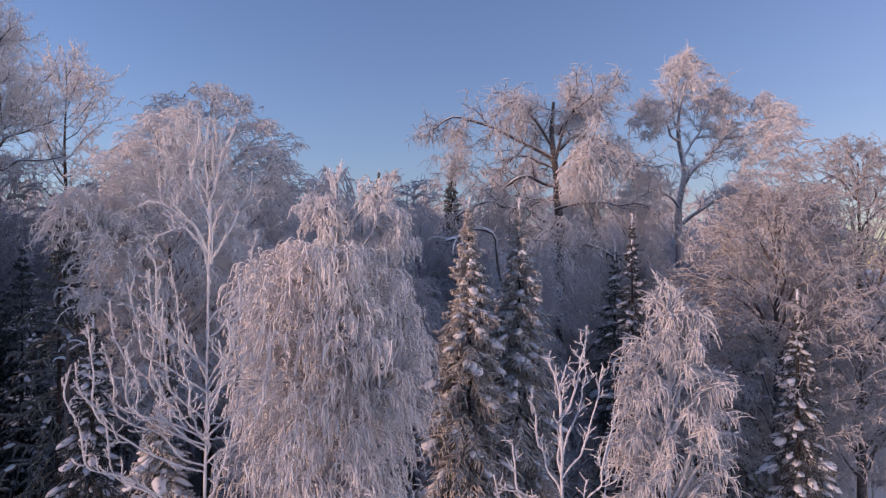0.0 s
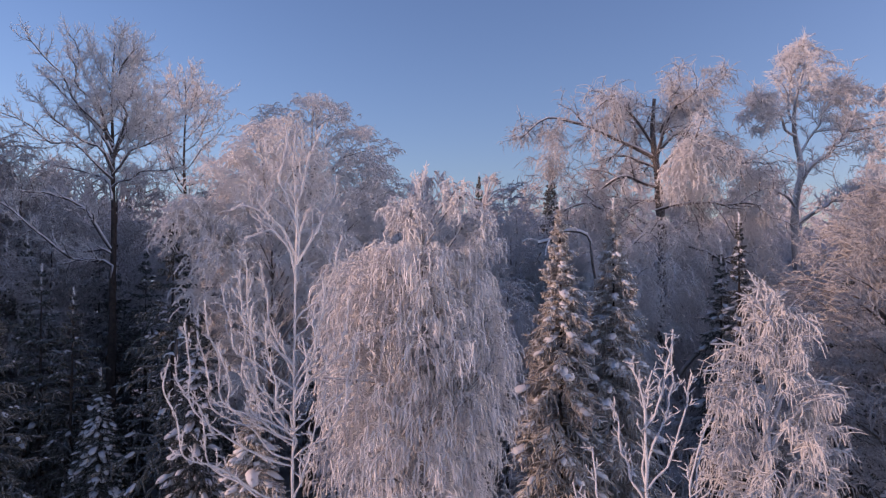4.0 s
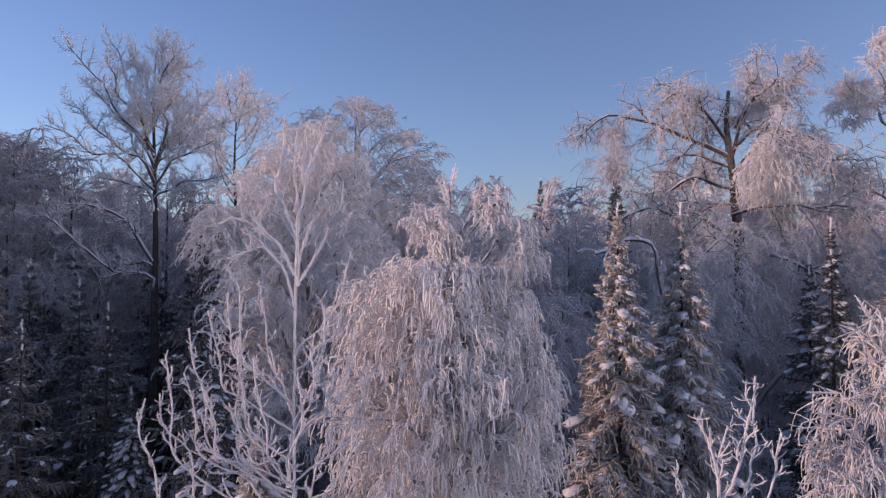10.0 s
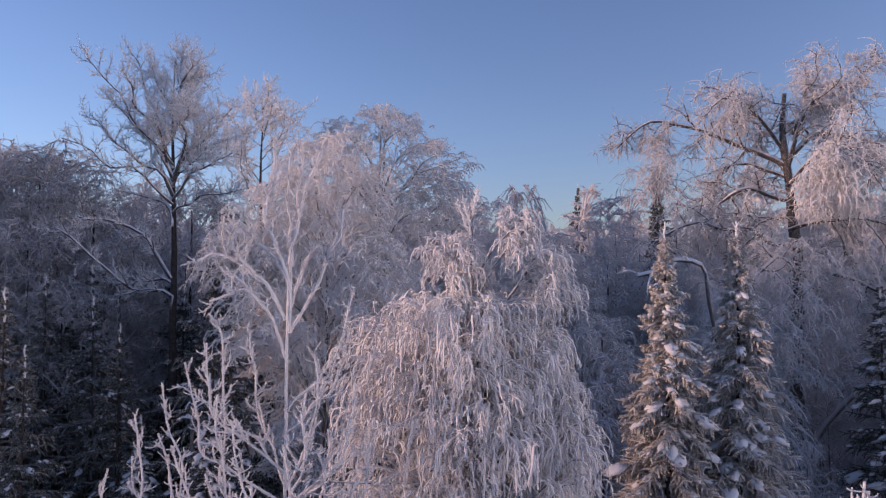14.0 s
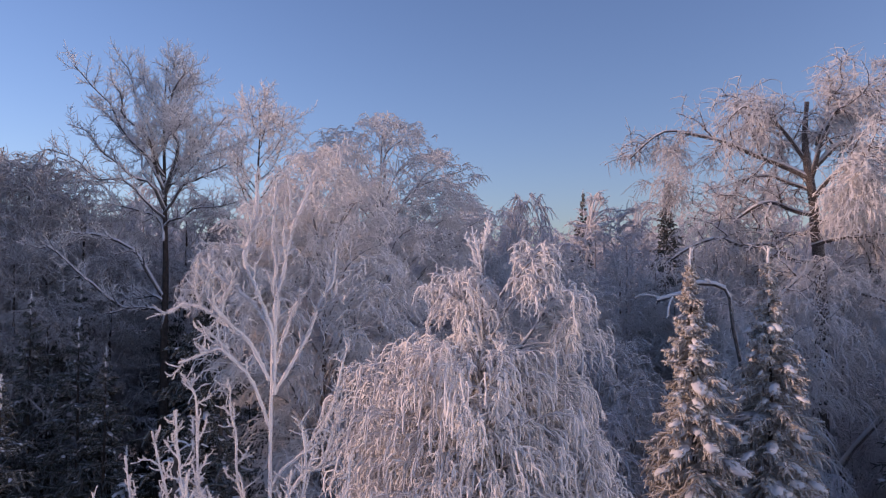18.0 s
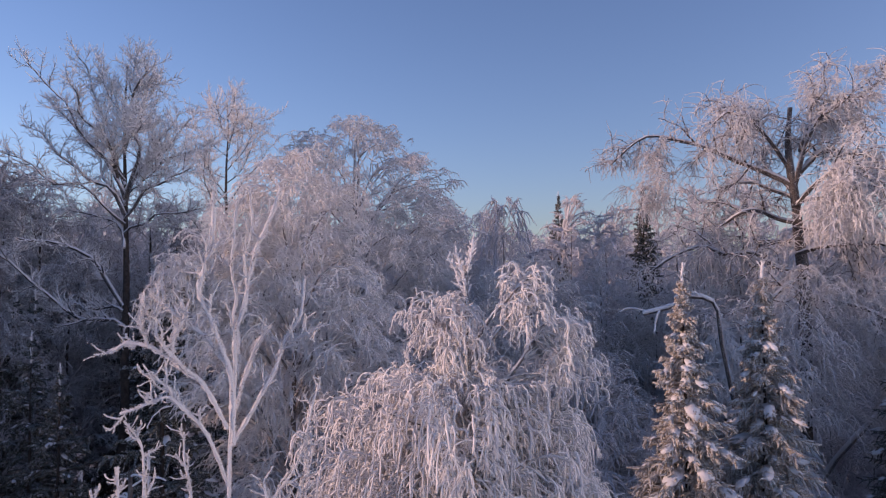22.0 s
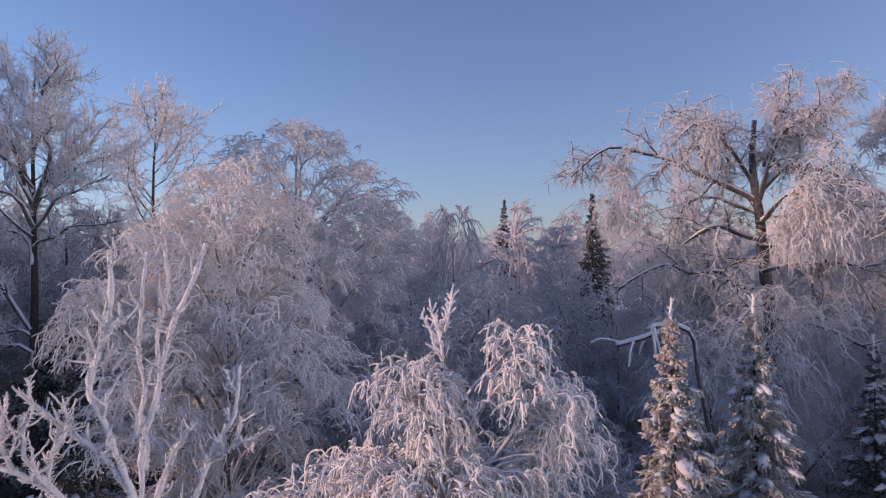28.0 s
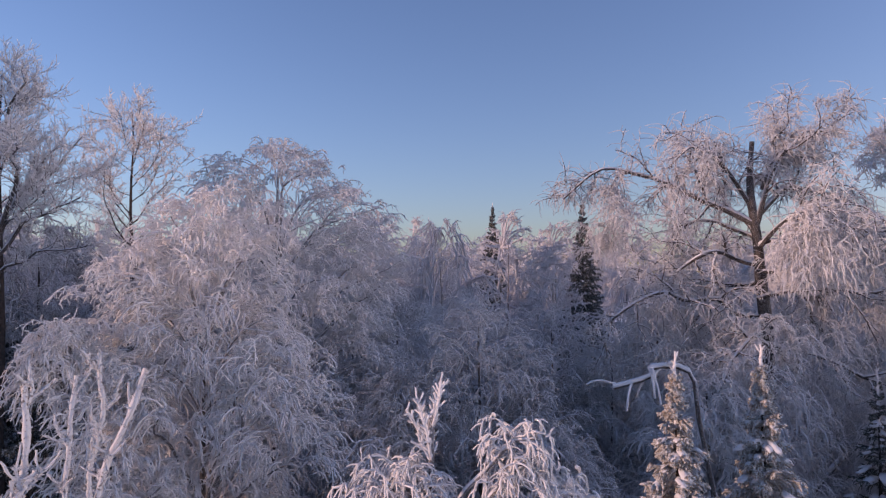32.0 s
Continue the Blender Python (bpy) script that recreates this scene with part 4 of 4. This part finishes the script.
# shaded weeping birches in the hollow between the big birches and the old one, the shade dimming their frost colour
hollow = [shell_birch("weeping_birch", (x, y, 0), "lacy weeping birch deep in blue shade", "hollow birches", seed, lobes, 1, n, 5, 0.0205, (0.3, 0.9), (BARK_BIRCH, BARK_RIME, FROST_DIMMED), nl=26, r0=0.13, N3=4,
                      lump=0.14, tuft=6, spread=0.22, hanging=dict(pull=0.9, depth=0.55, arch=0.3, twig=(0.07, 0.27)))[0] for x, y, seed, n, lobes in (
    (3.5, 31.0, 201, 1300, [(0, 0, [(14.7, 0.2), (14.4, 0.8), (13.6, 1.5), (12.2, 2.0), (10.0, 2.2), (7.0, 2.0)]), (1.5, -0.8, [(12.4, 0.2), (12.1, 0.7), (11.2, 1.1), (9.5, 1.2)])]),
    (6.6, 34.0, 202, 1200, [(0, 0, [(14.4, 0.2), (14.0, 0.7), (13.0, 1.3), (11.5, 1.9), (9.0, 2.1), (7.0, 1.8)]), (-1.2, -0.6, [(13.2, 0.2), (12.8, 0.7), (11.8, 1.0), (10.0, 1.1)])]))]
for which, x, y, size, turn in ((1, 1.0, 30.5, 0.92, 70), (0, 8.6, 33.2, 0.9, 140), (1, 5.4, 28.0, 0.80, 220), (0, 0.9, 35.5, 1.0, 300), (1, 17.4, 30.2, 0.95, 20), (0, 11.6, 36.5, 1.0, 200)):
    copy_thing(hollow[which], Matrix.LocRotScale((x, y, -0.1), Euler((0, 0, radians(turn))), (size,) * 3))

# tall aspens
aspen("aspen", (-13.0, 33.8, 0), "tall bare aspen with a dark trunk and thin rime", "", 81, 22.8, 3.2, 0.74, 2, 12, 22, 15, r0=0.33, r3=0.0195, up=0.07, angle=(40, 70), mats=(BARK_DARK, BARK_OLD, FROST),
      extra=[([(0, 0, z), (x * 0.3, y * 0.3, z + (h - z) * 0.45), (x * 0.65, y * 0.65, z + (h - z) * 0.75), (x, y, h)], r * 0.75, 0.025) for x, y, z, h, r in (
          (-4.2, -0.4, 16.6, 20.3, 0.12), (-3.9, 1.2, 17.4, 21.6, 0.11), (-4.4, -1.5, 16.2, 19.0, 0.10), (-2.4, 0.5, 17.8, 23.4, 0.10), (-3.4, -1.4, 18.0, 22.6, 0.09), (1.2, -0.6, 17.2, 22.6, 0.11),
          (2.4, 0.8, 17.0, 20.8, 0.10), (3.0, -0.6, 16.4, 18.4, 0.09), (-3.2, 2.4, 17.0, 20.2, 0.09), (1.4, 2.0, 17.6, 21.4, 0.09), (-1.2, -2.2, 17.2, 21.6, 0.09), (3.4, -0.4, 15.8, 16.8, 0.08))] +
      [([(0, 0, 12.8), (-1.3, -0.2, 14.4), (-2.6, -0.4, 15.0), (-4.2, -0.5, 15.6)], 0.10, 0.04), ([(0, 0, 11.4), (-1.5, -0.4, 12.6), (-3.4, -0.8, 13.6), (-4.6, -1.0, 14.9)], 0.10, 0.04),
       ([(0, 0, 15.2), (-0.5, 0.3, 16.4), (-1.8, 0.5, 16.5), (-3.0, 0.5, 16.9)], 0.08, 0.03), ([(0, 0, 12.6), (-1.0, 0.2, 13.0), (-2.4, 0.3, 12.6)], 0.08, 0.03)])
aspen("aspen", (-13.6, 47.0, 0), "tall aspen with pink sunlit frost in its crown", "", 82, 24.8, 4.6, 0.6, 2, 22, 14, 14, r0=0.32, r3=0.028, up=0.07, angle=(45, 75), mats=(BARK_DARK, BARK_DARK, FROST))


def old_aspen():
    """Twisted trunk, pale limbs, and frost in separate clumps."""
    rng = np.random.default_rng(83)
    ob = thing("aspen", (22.2, 34.0, 0), "tall old aspen, twisted, with sunlit frost in clumps", "tree")
    tr = bow(rng, [(-0.5, 0, 0), (-0.5, 0, 9), (-0.4, 0, 13.8), (-0.3, 0, 16), (-0.1, 0, 18.3), (-0.35, 0, 20.2), (0.1, 0, 22.6)], 26, 0.30, 0.05, 0.02)
    limbs = [bow(rng, q, 14, a, b, 0.08) for q, a, b in (
        ([(-0.3, 0, 16.0), (0.6, -0.2, 17.4), (1.2, -0.3, 18.6), (2.75, -0.4, 20.5)], 0.16, 0.05),
        ([(1.1, -0.3, 18.3), (2.2, -0.4, 19.3), (3.5, -0.5, 19.4), (5.0, -0.6, 19.8)], 0.09, 0.03),
        ([(-0.3, 0, 19.0), (-1.3, -0.2, 20.0), (-2.2, -0.3, 20.3), (-2.9, -0.3, 20.6)], 0.08, 0.03),
        ([(-0.3, 0, 19.6), (-0.8, 0.2, 21.0), (-0.5, 0.3, 22.4), (0.2, 0.4, 23.4)], 0.08, 0.03),
        ([(-0.2, 0, 18.0), (1.0, 0.5, 19.6), (1.6, 0.6, 21.0), (2.6, 0.6, 21.8)], 0.08, 0.03),
        ([(-0.4, 0, 14.2), (0.8, -0.8, 15.4), (2.0, -1.2, 15.8), (3.0, -1.4, 15.4)], 0.11, 0.04),
        ([(-0.4, 0, 10.4), (0.5, -0.6, 11.8), (1.7, -1.0, 13.4), (2.8, -1.2, 13.6)], 0.13, 0.05),
        ([(-0.4, 0, 15.2), (-1.5, -0.4, 16.2), (-2.8, -0.6, 16.6), (-3.8, -0.8, 16.2)], 0.09, 0.03))]
    L, LR = stack(limbs)
    A, AR, ga = grow(rng, L, LR, 14, (0.2, 1.0), (30, 70), (0.6, 2.0), 8, -0.04, -0.02, 0.2, 0.6, 0.022, 0.045, 0.4)
    T, TR, it = grow(rng, A, AR, 20, (0.1, 1.0), (25, 80), (0.25, 0.8), 4, -0.05, 0.05, 0.22, 0.6, 0.021, 0.028, 0.5, 0.25)
    w = [(T, TR, ga[it])]
    for limb, axis, line, n in ((3, (0.1, 0.2), [(24.2, 0.2), (23.7, 1.0), (22.5, 1.6), (21.2, 1.3)], 200), (1, (4.9, -0.5), [(22.0, 0.3), (21.4, 1.4), (20.2, 2.2), (18.6, 2.5), (17.2, 1.9)], 360), (4, (2.6, 0.4), [(22.4, 0.3), (22.0, 0.9), (21.0, 1.2), (20.0, 0.9)], 130),
                                (5, (2.8, -1.4), [(16.8, 0.4), (16.3, 1.6), (15.0, 2.3), (13.6, 2.2), (12.6, 1.5)], 320), (2, (-2.5, -0.3), [(21.3, 0.2), (21.0, 0.8), (20.2, 1.1), (19.3, 0.8)], 120), (7, (-3.0, -0.7), [(17.2, 0.3), (16.8, 1.1), (15.6, 1.6), (14.2, 1.3)], 170),
                                (6, (3.0, -1.2), [(13.8, 0.4), (13.2, 1.5), (11.5, 2.0), (9.5, 1.6)], 170)):
        S, C, fb, fw = fringe(rng, [(*axis, line)], int(n * 0.8), 2, 0.3, 8, 0.026, (0.2, 0.65), 4, 0.05, 3, 0.12, wander=0.3, inner=0.8)
        w += [(p + (np.arange(p.shape[1])[None, :, None] * np.array((0.05, 0, 0.0))), r, 0 * g + limb) for p, r, g in fb + fw]
    dress(ob, tr, (L, LR), [(A, AR, ga)], w, BARK_RIME, BARK_RIME, FROST, 2, k=(12, 7, 4, 3), bough=BARK_RIME)


old_aspen()

# the thin snag and the bent limb
rng_snag = np.random.default_rng(91)
snag = thing("dead_trunk", (-5.7, 20.3, 0), "thin dead trunk with a snow-capped broken crown", "tree")
snag_tr = trunk_of(rng_snag, 9.9, 0.08, 0.05, wander=0.01)
part("trunk", tubes(*snag_tr, 8), BARK_BIRCH, snag)
snag_l = grow(rng_snag, *snag_tr, 5, (0.93, 1.0), (50, 90), (0.4, 0.9), 7, 0.05, 0.45, 0.1, 0.5, 0.025, 0.03, 0.7)
for k in range(5):
    part("limb", tubes(snag_l[0][k:k + 1], snag_l[1][k:k + 1], 6), FROST, snag)
bent = thing("bent_sapling", (8.4, 25.6, 0), "sapling bowed over by snow", "tree")
bent_p = bow(rng_snag, [(0, 0, 0), (0.2, 0, 8.0), (0.0, 0, 12.2), (-0.6, -0.1, 13.4), (-1.4, -0.2, 13.4), (-2.3, -0.2, 12.9)], 22, 0.07, 0.045)
part("trunk", tubes(*bent_p, 7), BARK_OLD, bent)
part("snow", tubes(bent_p[0][:, 12:] + np.array((0, 0, 0.045)), bent_p[1][:, 12:] * 1.15, 7, 0.25), SNOW, bent, "ridge of snow along the arch")
bent_l = grow(rng_snag, *bent_p, 9, (0.62, 1.0), (30, 60), (0.4, 1.0), 7, 0.1, 0.35, 0.1, 0.7, 0.03, 0.04, 0.7)
for k in range(9):
    part("limb", tubes(bent_l[0][k:k + 1], bent_l[1][k:k + 1], 6), FROST, bent)
log = thing("leaning_trunk", (14.0, 33.4, 0), "fallen trunk leaning among the birches, snow along it", "tree")
part("trunk", tubes(*bow(rng_snag, [(0.0, 0, 0), (0.6, 0, 6.0), (3.3, -0.2, 8.9), (4.6, -0.3, 10.2)], 14, 0.16, 0.09), 8), BARK_RIME, log)

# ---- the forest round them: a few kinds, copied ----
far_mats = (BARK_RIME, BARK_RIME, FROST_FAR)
HIDE = (0, -400, 0)
kinds = [
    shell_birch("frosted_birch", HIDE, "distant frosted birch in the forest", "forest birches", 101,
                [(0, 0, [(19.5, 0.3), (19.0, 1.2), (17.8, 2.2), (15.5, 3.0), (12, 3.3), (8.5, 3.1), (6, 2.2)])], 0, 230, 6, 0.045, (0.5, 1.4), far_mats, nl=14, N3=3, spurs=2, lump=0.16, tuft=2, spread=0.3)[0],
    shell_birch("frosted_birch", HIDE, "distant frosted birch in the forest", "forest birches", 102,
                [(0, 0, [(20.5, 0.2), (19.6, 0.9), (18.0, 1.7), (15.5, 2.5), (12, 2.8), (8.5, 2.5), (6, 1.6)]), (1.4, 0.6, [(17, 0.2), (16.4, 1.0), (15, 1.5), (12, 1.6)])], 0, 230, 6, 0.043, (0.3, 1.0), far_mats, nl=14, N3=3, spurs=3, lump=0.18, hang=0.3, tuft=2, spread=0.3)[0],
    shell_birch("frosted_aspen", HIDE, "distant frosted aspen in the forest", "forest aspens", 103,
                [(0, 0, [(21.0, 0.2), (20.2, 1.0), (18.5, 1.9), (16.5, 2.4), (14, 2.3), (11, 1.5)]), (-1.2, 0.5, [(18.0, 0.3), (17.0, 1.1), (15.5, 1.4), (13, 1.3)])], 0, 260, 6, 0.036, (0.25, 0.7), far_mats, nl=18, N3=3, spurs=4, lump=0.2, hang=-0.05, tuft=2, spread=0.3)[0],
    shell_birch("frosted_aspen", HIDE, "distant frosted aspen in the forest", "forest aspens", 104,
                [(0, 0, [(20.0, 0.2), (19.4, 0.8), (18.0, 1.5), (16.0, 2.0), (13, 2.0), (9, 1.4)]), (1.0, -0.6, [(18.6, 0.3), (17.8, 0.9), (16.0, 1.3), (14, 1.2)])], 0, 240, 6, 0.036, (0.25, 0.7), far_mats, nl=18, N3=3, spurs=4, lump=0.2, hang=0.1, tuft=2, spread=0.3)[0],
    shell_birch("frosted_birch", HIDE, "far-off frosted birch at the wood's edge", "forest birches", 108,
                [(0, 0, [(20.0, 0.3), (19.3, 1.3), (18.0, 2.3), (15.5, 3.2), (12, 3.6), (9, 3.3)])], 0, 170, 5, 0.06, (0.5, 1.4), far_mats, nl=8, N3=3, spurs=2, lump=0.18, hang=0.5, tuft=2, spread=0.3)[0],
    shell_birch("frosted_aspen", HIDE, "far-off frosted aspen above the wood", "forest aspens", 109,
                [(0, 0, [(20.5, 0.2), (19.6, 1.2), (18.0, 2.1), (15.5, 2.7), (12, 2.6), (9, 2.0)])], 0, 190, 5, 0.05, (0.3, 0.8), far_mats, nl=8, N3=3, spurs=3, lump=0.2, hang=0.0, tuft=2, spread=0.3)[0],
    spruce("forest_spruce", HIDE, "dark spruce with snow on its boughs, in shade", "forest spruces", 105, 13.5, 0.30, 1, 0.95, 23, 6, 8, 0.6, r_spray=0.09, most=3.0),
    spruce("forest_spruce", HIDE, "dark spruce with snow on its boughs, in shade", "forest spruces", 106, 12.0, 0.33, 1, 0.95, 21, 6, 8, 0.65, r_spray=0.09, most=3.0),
    shell_birch("frosted_sapling", HIDE, "young frosted birch under the tall trees", "saplings", 107,
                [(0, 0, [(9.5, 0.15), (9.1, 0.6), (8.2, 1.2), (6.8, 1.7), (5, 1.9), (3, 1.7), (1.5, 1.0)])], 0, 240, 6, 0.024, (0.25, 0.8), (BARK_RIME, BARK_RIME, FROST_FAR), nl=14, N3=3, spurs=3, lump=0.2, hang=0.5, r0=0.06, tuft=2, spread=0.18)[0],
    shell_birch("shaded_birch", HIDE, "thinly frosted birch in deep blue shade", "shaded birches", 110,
                [(0, 0, [(15.5, 0.3), (15.0, 1.2), (13.8, 2.2), (11.5, 3.0), (8.5, 3.1), (5, 2.2)])], 0, 300, 7, 0.024, (0.3, 1.0), (BARK_DARK, BARK_DARK, FROST_THIN_SHADE), nl=24, N3=4, spurs=3, lump=0.2, hang=0.25, tuft=2, spread=0.3, wander=0.3)[0],
]


def place(kind, x, y, size=1.0, turn=0.0, tall=1.0):
    return copy_thing(kinds[kind], Matrix.LocRotScale((x, y, -0.15), Euler((0, 0, radians(turn))), (size, size, size * tall)))


spruce("forest_spruce", (14.14, 56.6, 0), "tall narrow dark spruce standing above the birches", "tall spruces", 111, 20.9, 0.19, 1, 0.75, 40, 8, 8, 0.7, NEEDLE_SHADE, r_spray=0.11, most=2.0)
spruce("forest_spruce", (10.73, 77.9, 0), "tall narrow dark spruce standing above the birches", "tall spruces", 112, 22.9, 0.17, 1, 0.75, 40, 8, 8, 0.5, NEEDLE_SHADE, r_spray=0.12, most=2.0)
spruce("forest_spruce", (-20.8, 56.5, 0), "narrow dark spruce in the forest", "tall spruces", 113, 18.4, 0.13, 1, 0.8, 30, 7, 10, 0.5, r_spray=0.06, most=1.6)

rs = random.Random(7)
taken = [(-3.5, 34.3, 4), (-4.3, 28, 4), (13.4, 32, 5), (-13.3, 33.8, 3), (-13.6, 47, 3), (22.2, 34, 4), (14.1, 56.6, 3), (10.7, 77.9, 3), (17.6, 21.5, 4), (22, 22.5, 4), (3.6, 38, 4), (-20.8, 56.5, 2),
         (5.9, 21.2, 2), (7.8, 21.8, 2), (13.9, 25.1, 2.5), (14.4, 27.6, 2.5), (-10.4, 26.6, 2), (8.4, 25.6, 2),
         (5.9, 42, 3), (7.0, 50, 3.5), (8.0, 58, 3.5), (9.1, 66, 3.5), (10.0, 72, 3), (10.0, 41, 2.5), (11.4, 46, 3), (12.6, 51, 3)]


def free(x, y, gap):
    if any((x - a) ** 2 + (y - b) ** 2 < max(gap, c) ** 2 for a, b, c in taken):
        return False
    taken.append((x, y, gap))
    return True


# dark spruces on the shaded side
for x, y, k, s in ((-17.7, 32, 6, 0.95), (-14.3, 30, 7, 1.0), (-15.0, 26, 6, 0.92), (-12.8, 38, 6, 0.96), (-12.3, 28.5, 7, 0.92), (-21, 29, 6, 1.0), (-19, 36, 7, 1.1), (-24, 34, 6, 1.0), (-9.0, 36, 7, 1.0), (-16.5, 41, 6, 1.0), (-8.0, 31, 6, 0.75),
                   (-22.5, 26, 7, 1.0), (-18.6, 24.5, 7, 0.9), (9.5, 44, 6, 0.85), (1.0, 31.5, 7, 0.8), (10.0, 29.5, 6, 0.72), (20.0, 27.5, 6, 0.9), (-0.5, 40, 6, 0.8)):
    free(x, y, 1.5)
    place(k, x, y, s, rs.uniform(0, 360))
made = tries = 0
while made < 42 and tries < 4000:
    tries += 1
    y, x = rs.uniform(24, 46), rs.uniform(-36, -7)
    if x > -0.25 * y - 1 or not free(x, y, 1.7):
        continue
    place(rs.choice((6, 7)), x, y, rs.uniform(0.75, 1.05), rs.uniform(0, 360))
    made += 1
# thinly frosted birches, shade darkened into their frost, that close the shaded side
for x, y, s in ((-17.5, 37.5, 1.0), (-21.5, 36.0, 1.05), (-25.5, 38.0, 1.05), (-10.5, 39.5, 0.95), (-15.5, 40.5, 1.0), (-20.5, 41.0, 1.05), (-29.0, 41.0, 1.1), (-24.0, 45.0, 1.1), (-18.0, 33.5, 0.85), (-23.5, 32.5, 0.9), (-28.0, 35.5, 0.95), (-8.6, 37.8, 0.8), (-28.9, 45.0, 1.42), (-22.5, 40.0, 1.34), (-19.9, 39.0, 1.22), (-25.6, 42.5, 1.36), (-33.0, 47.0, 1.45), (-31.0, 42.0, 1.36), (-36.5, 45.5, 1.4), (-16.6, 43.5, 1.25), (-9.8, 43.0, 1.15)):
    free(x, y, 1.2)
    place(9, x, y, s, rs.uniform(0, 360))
# the wood behind, thinning with distance
for y0, y1, count, gap in ((38, 58, 58, 2.4), (58, 85, 70, 2.8), (85, 140, 130, 3.2)):
    made = tries = 0
    while made < count and tries < 4000:
        tries += 1
        y = rs.uniform(y0, y1)
        x = rs.uniform(-0.85 * y - 6, 0.78 * y + 8)
        if not free(x, y, gap):
            continue
        k = rs.choice((0, 0, 0, 1, 1, 2, 3, 6) if y < 58 else (4, 4, 4, 4, 5, 5, 6))
        s = rs.uniform(0.88, 1.06) * (1 + max(0, y - 70) * 0.002) * (0.86 if y < 58 and x > -6 else 1.0)
        place(k, x, y, s, rs.uniform(0, 360), rs.uniform(0.95, 1.1))
        made += 1
# young growth filling the gaps
made = tries = 0
while made < 84 and tries < 6000:
    tries += 1
    y = rs.uniform(26.5, 46)
    x = rs.uniform(-0.2 * y - 1 if y > 27 else -1, 0.85 * y + 6)
    if abs(x - 1) < 4 and y < 24 or not free(x, y, 1.8):
        continue
    place(8, x, y, rs.uniform(0.75, 1.45), rs.uniform(0, 360))
    made += 1
# unseen trees added on the sun's side to block it: low before the clearing, tall farther on, where they shade the
# trunks
K = math.tan(radians(SUN_AZ - 90))
for c0, c1, count, small, large in ((-12, 12, 34, 0.55, 0.7), (12, 21.5, 24, 0.42, 0.55), (23, 25.2, 26, 1.08, 1.17), (26.8, 31, 14, 0.58, 0.68), (35, 38.5, 36, 1.44, 1.54), (38.5, 46, 36, 1.38, 1.5), (46, 62, 40, 1.05, 1.2)):
    made = tries = 0
    while made < count and tries < 2000:
        tries += 1
        x, c = rs.uniform(-60, -27), rs.uniform(c0, c1)
        y = c + K * x
        if x > -0.92 * (y - 2) - 4 and y > 4 or not free(x, y, 2.5):
            continue
        place(rs.choice((4, 4, 5, 6)), x, y, rs.uniform(small, large), rs.uniform(0, 360))
        made += 1
# more unseen trees added at the left to keep sun off the far wood
for n in range(70):
    y = rs.uniform(30, 110)
    x = -0.85 * y - rs.uniform(8, 36)
    if free(x, y, 3.0):
        place(rs.choice((4, 4, 5, 6)), x, y, rs.uniform(1.0, 1.25), rs.uniform(0, 360))
for k in kinds:
    for o in (*k.children_recursive, k):
        bpy.data.objects.remove(o)
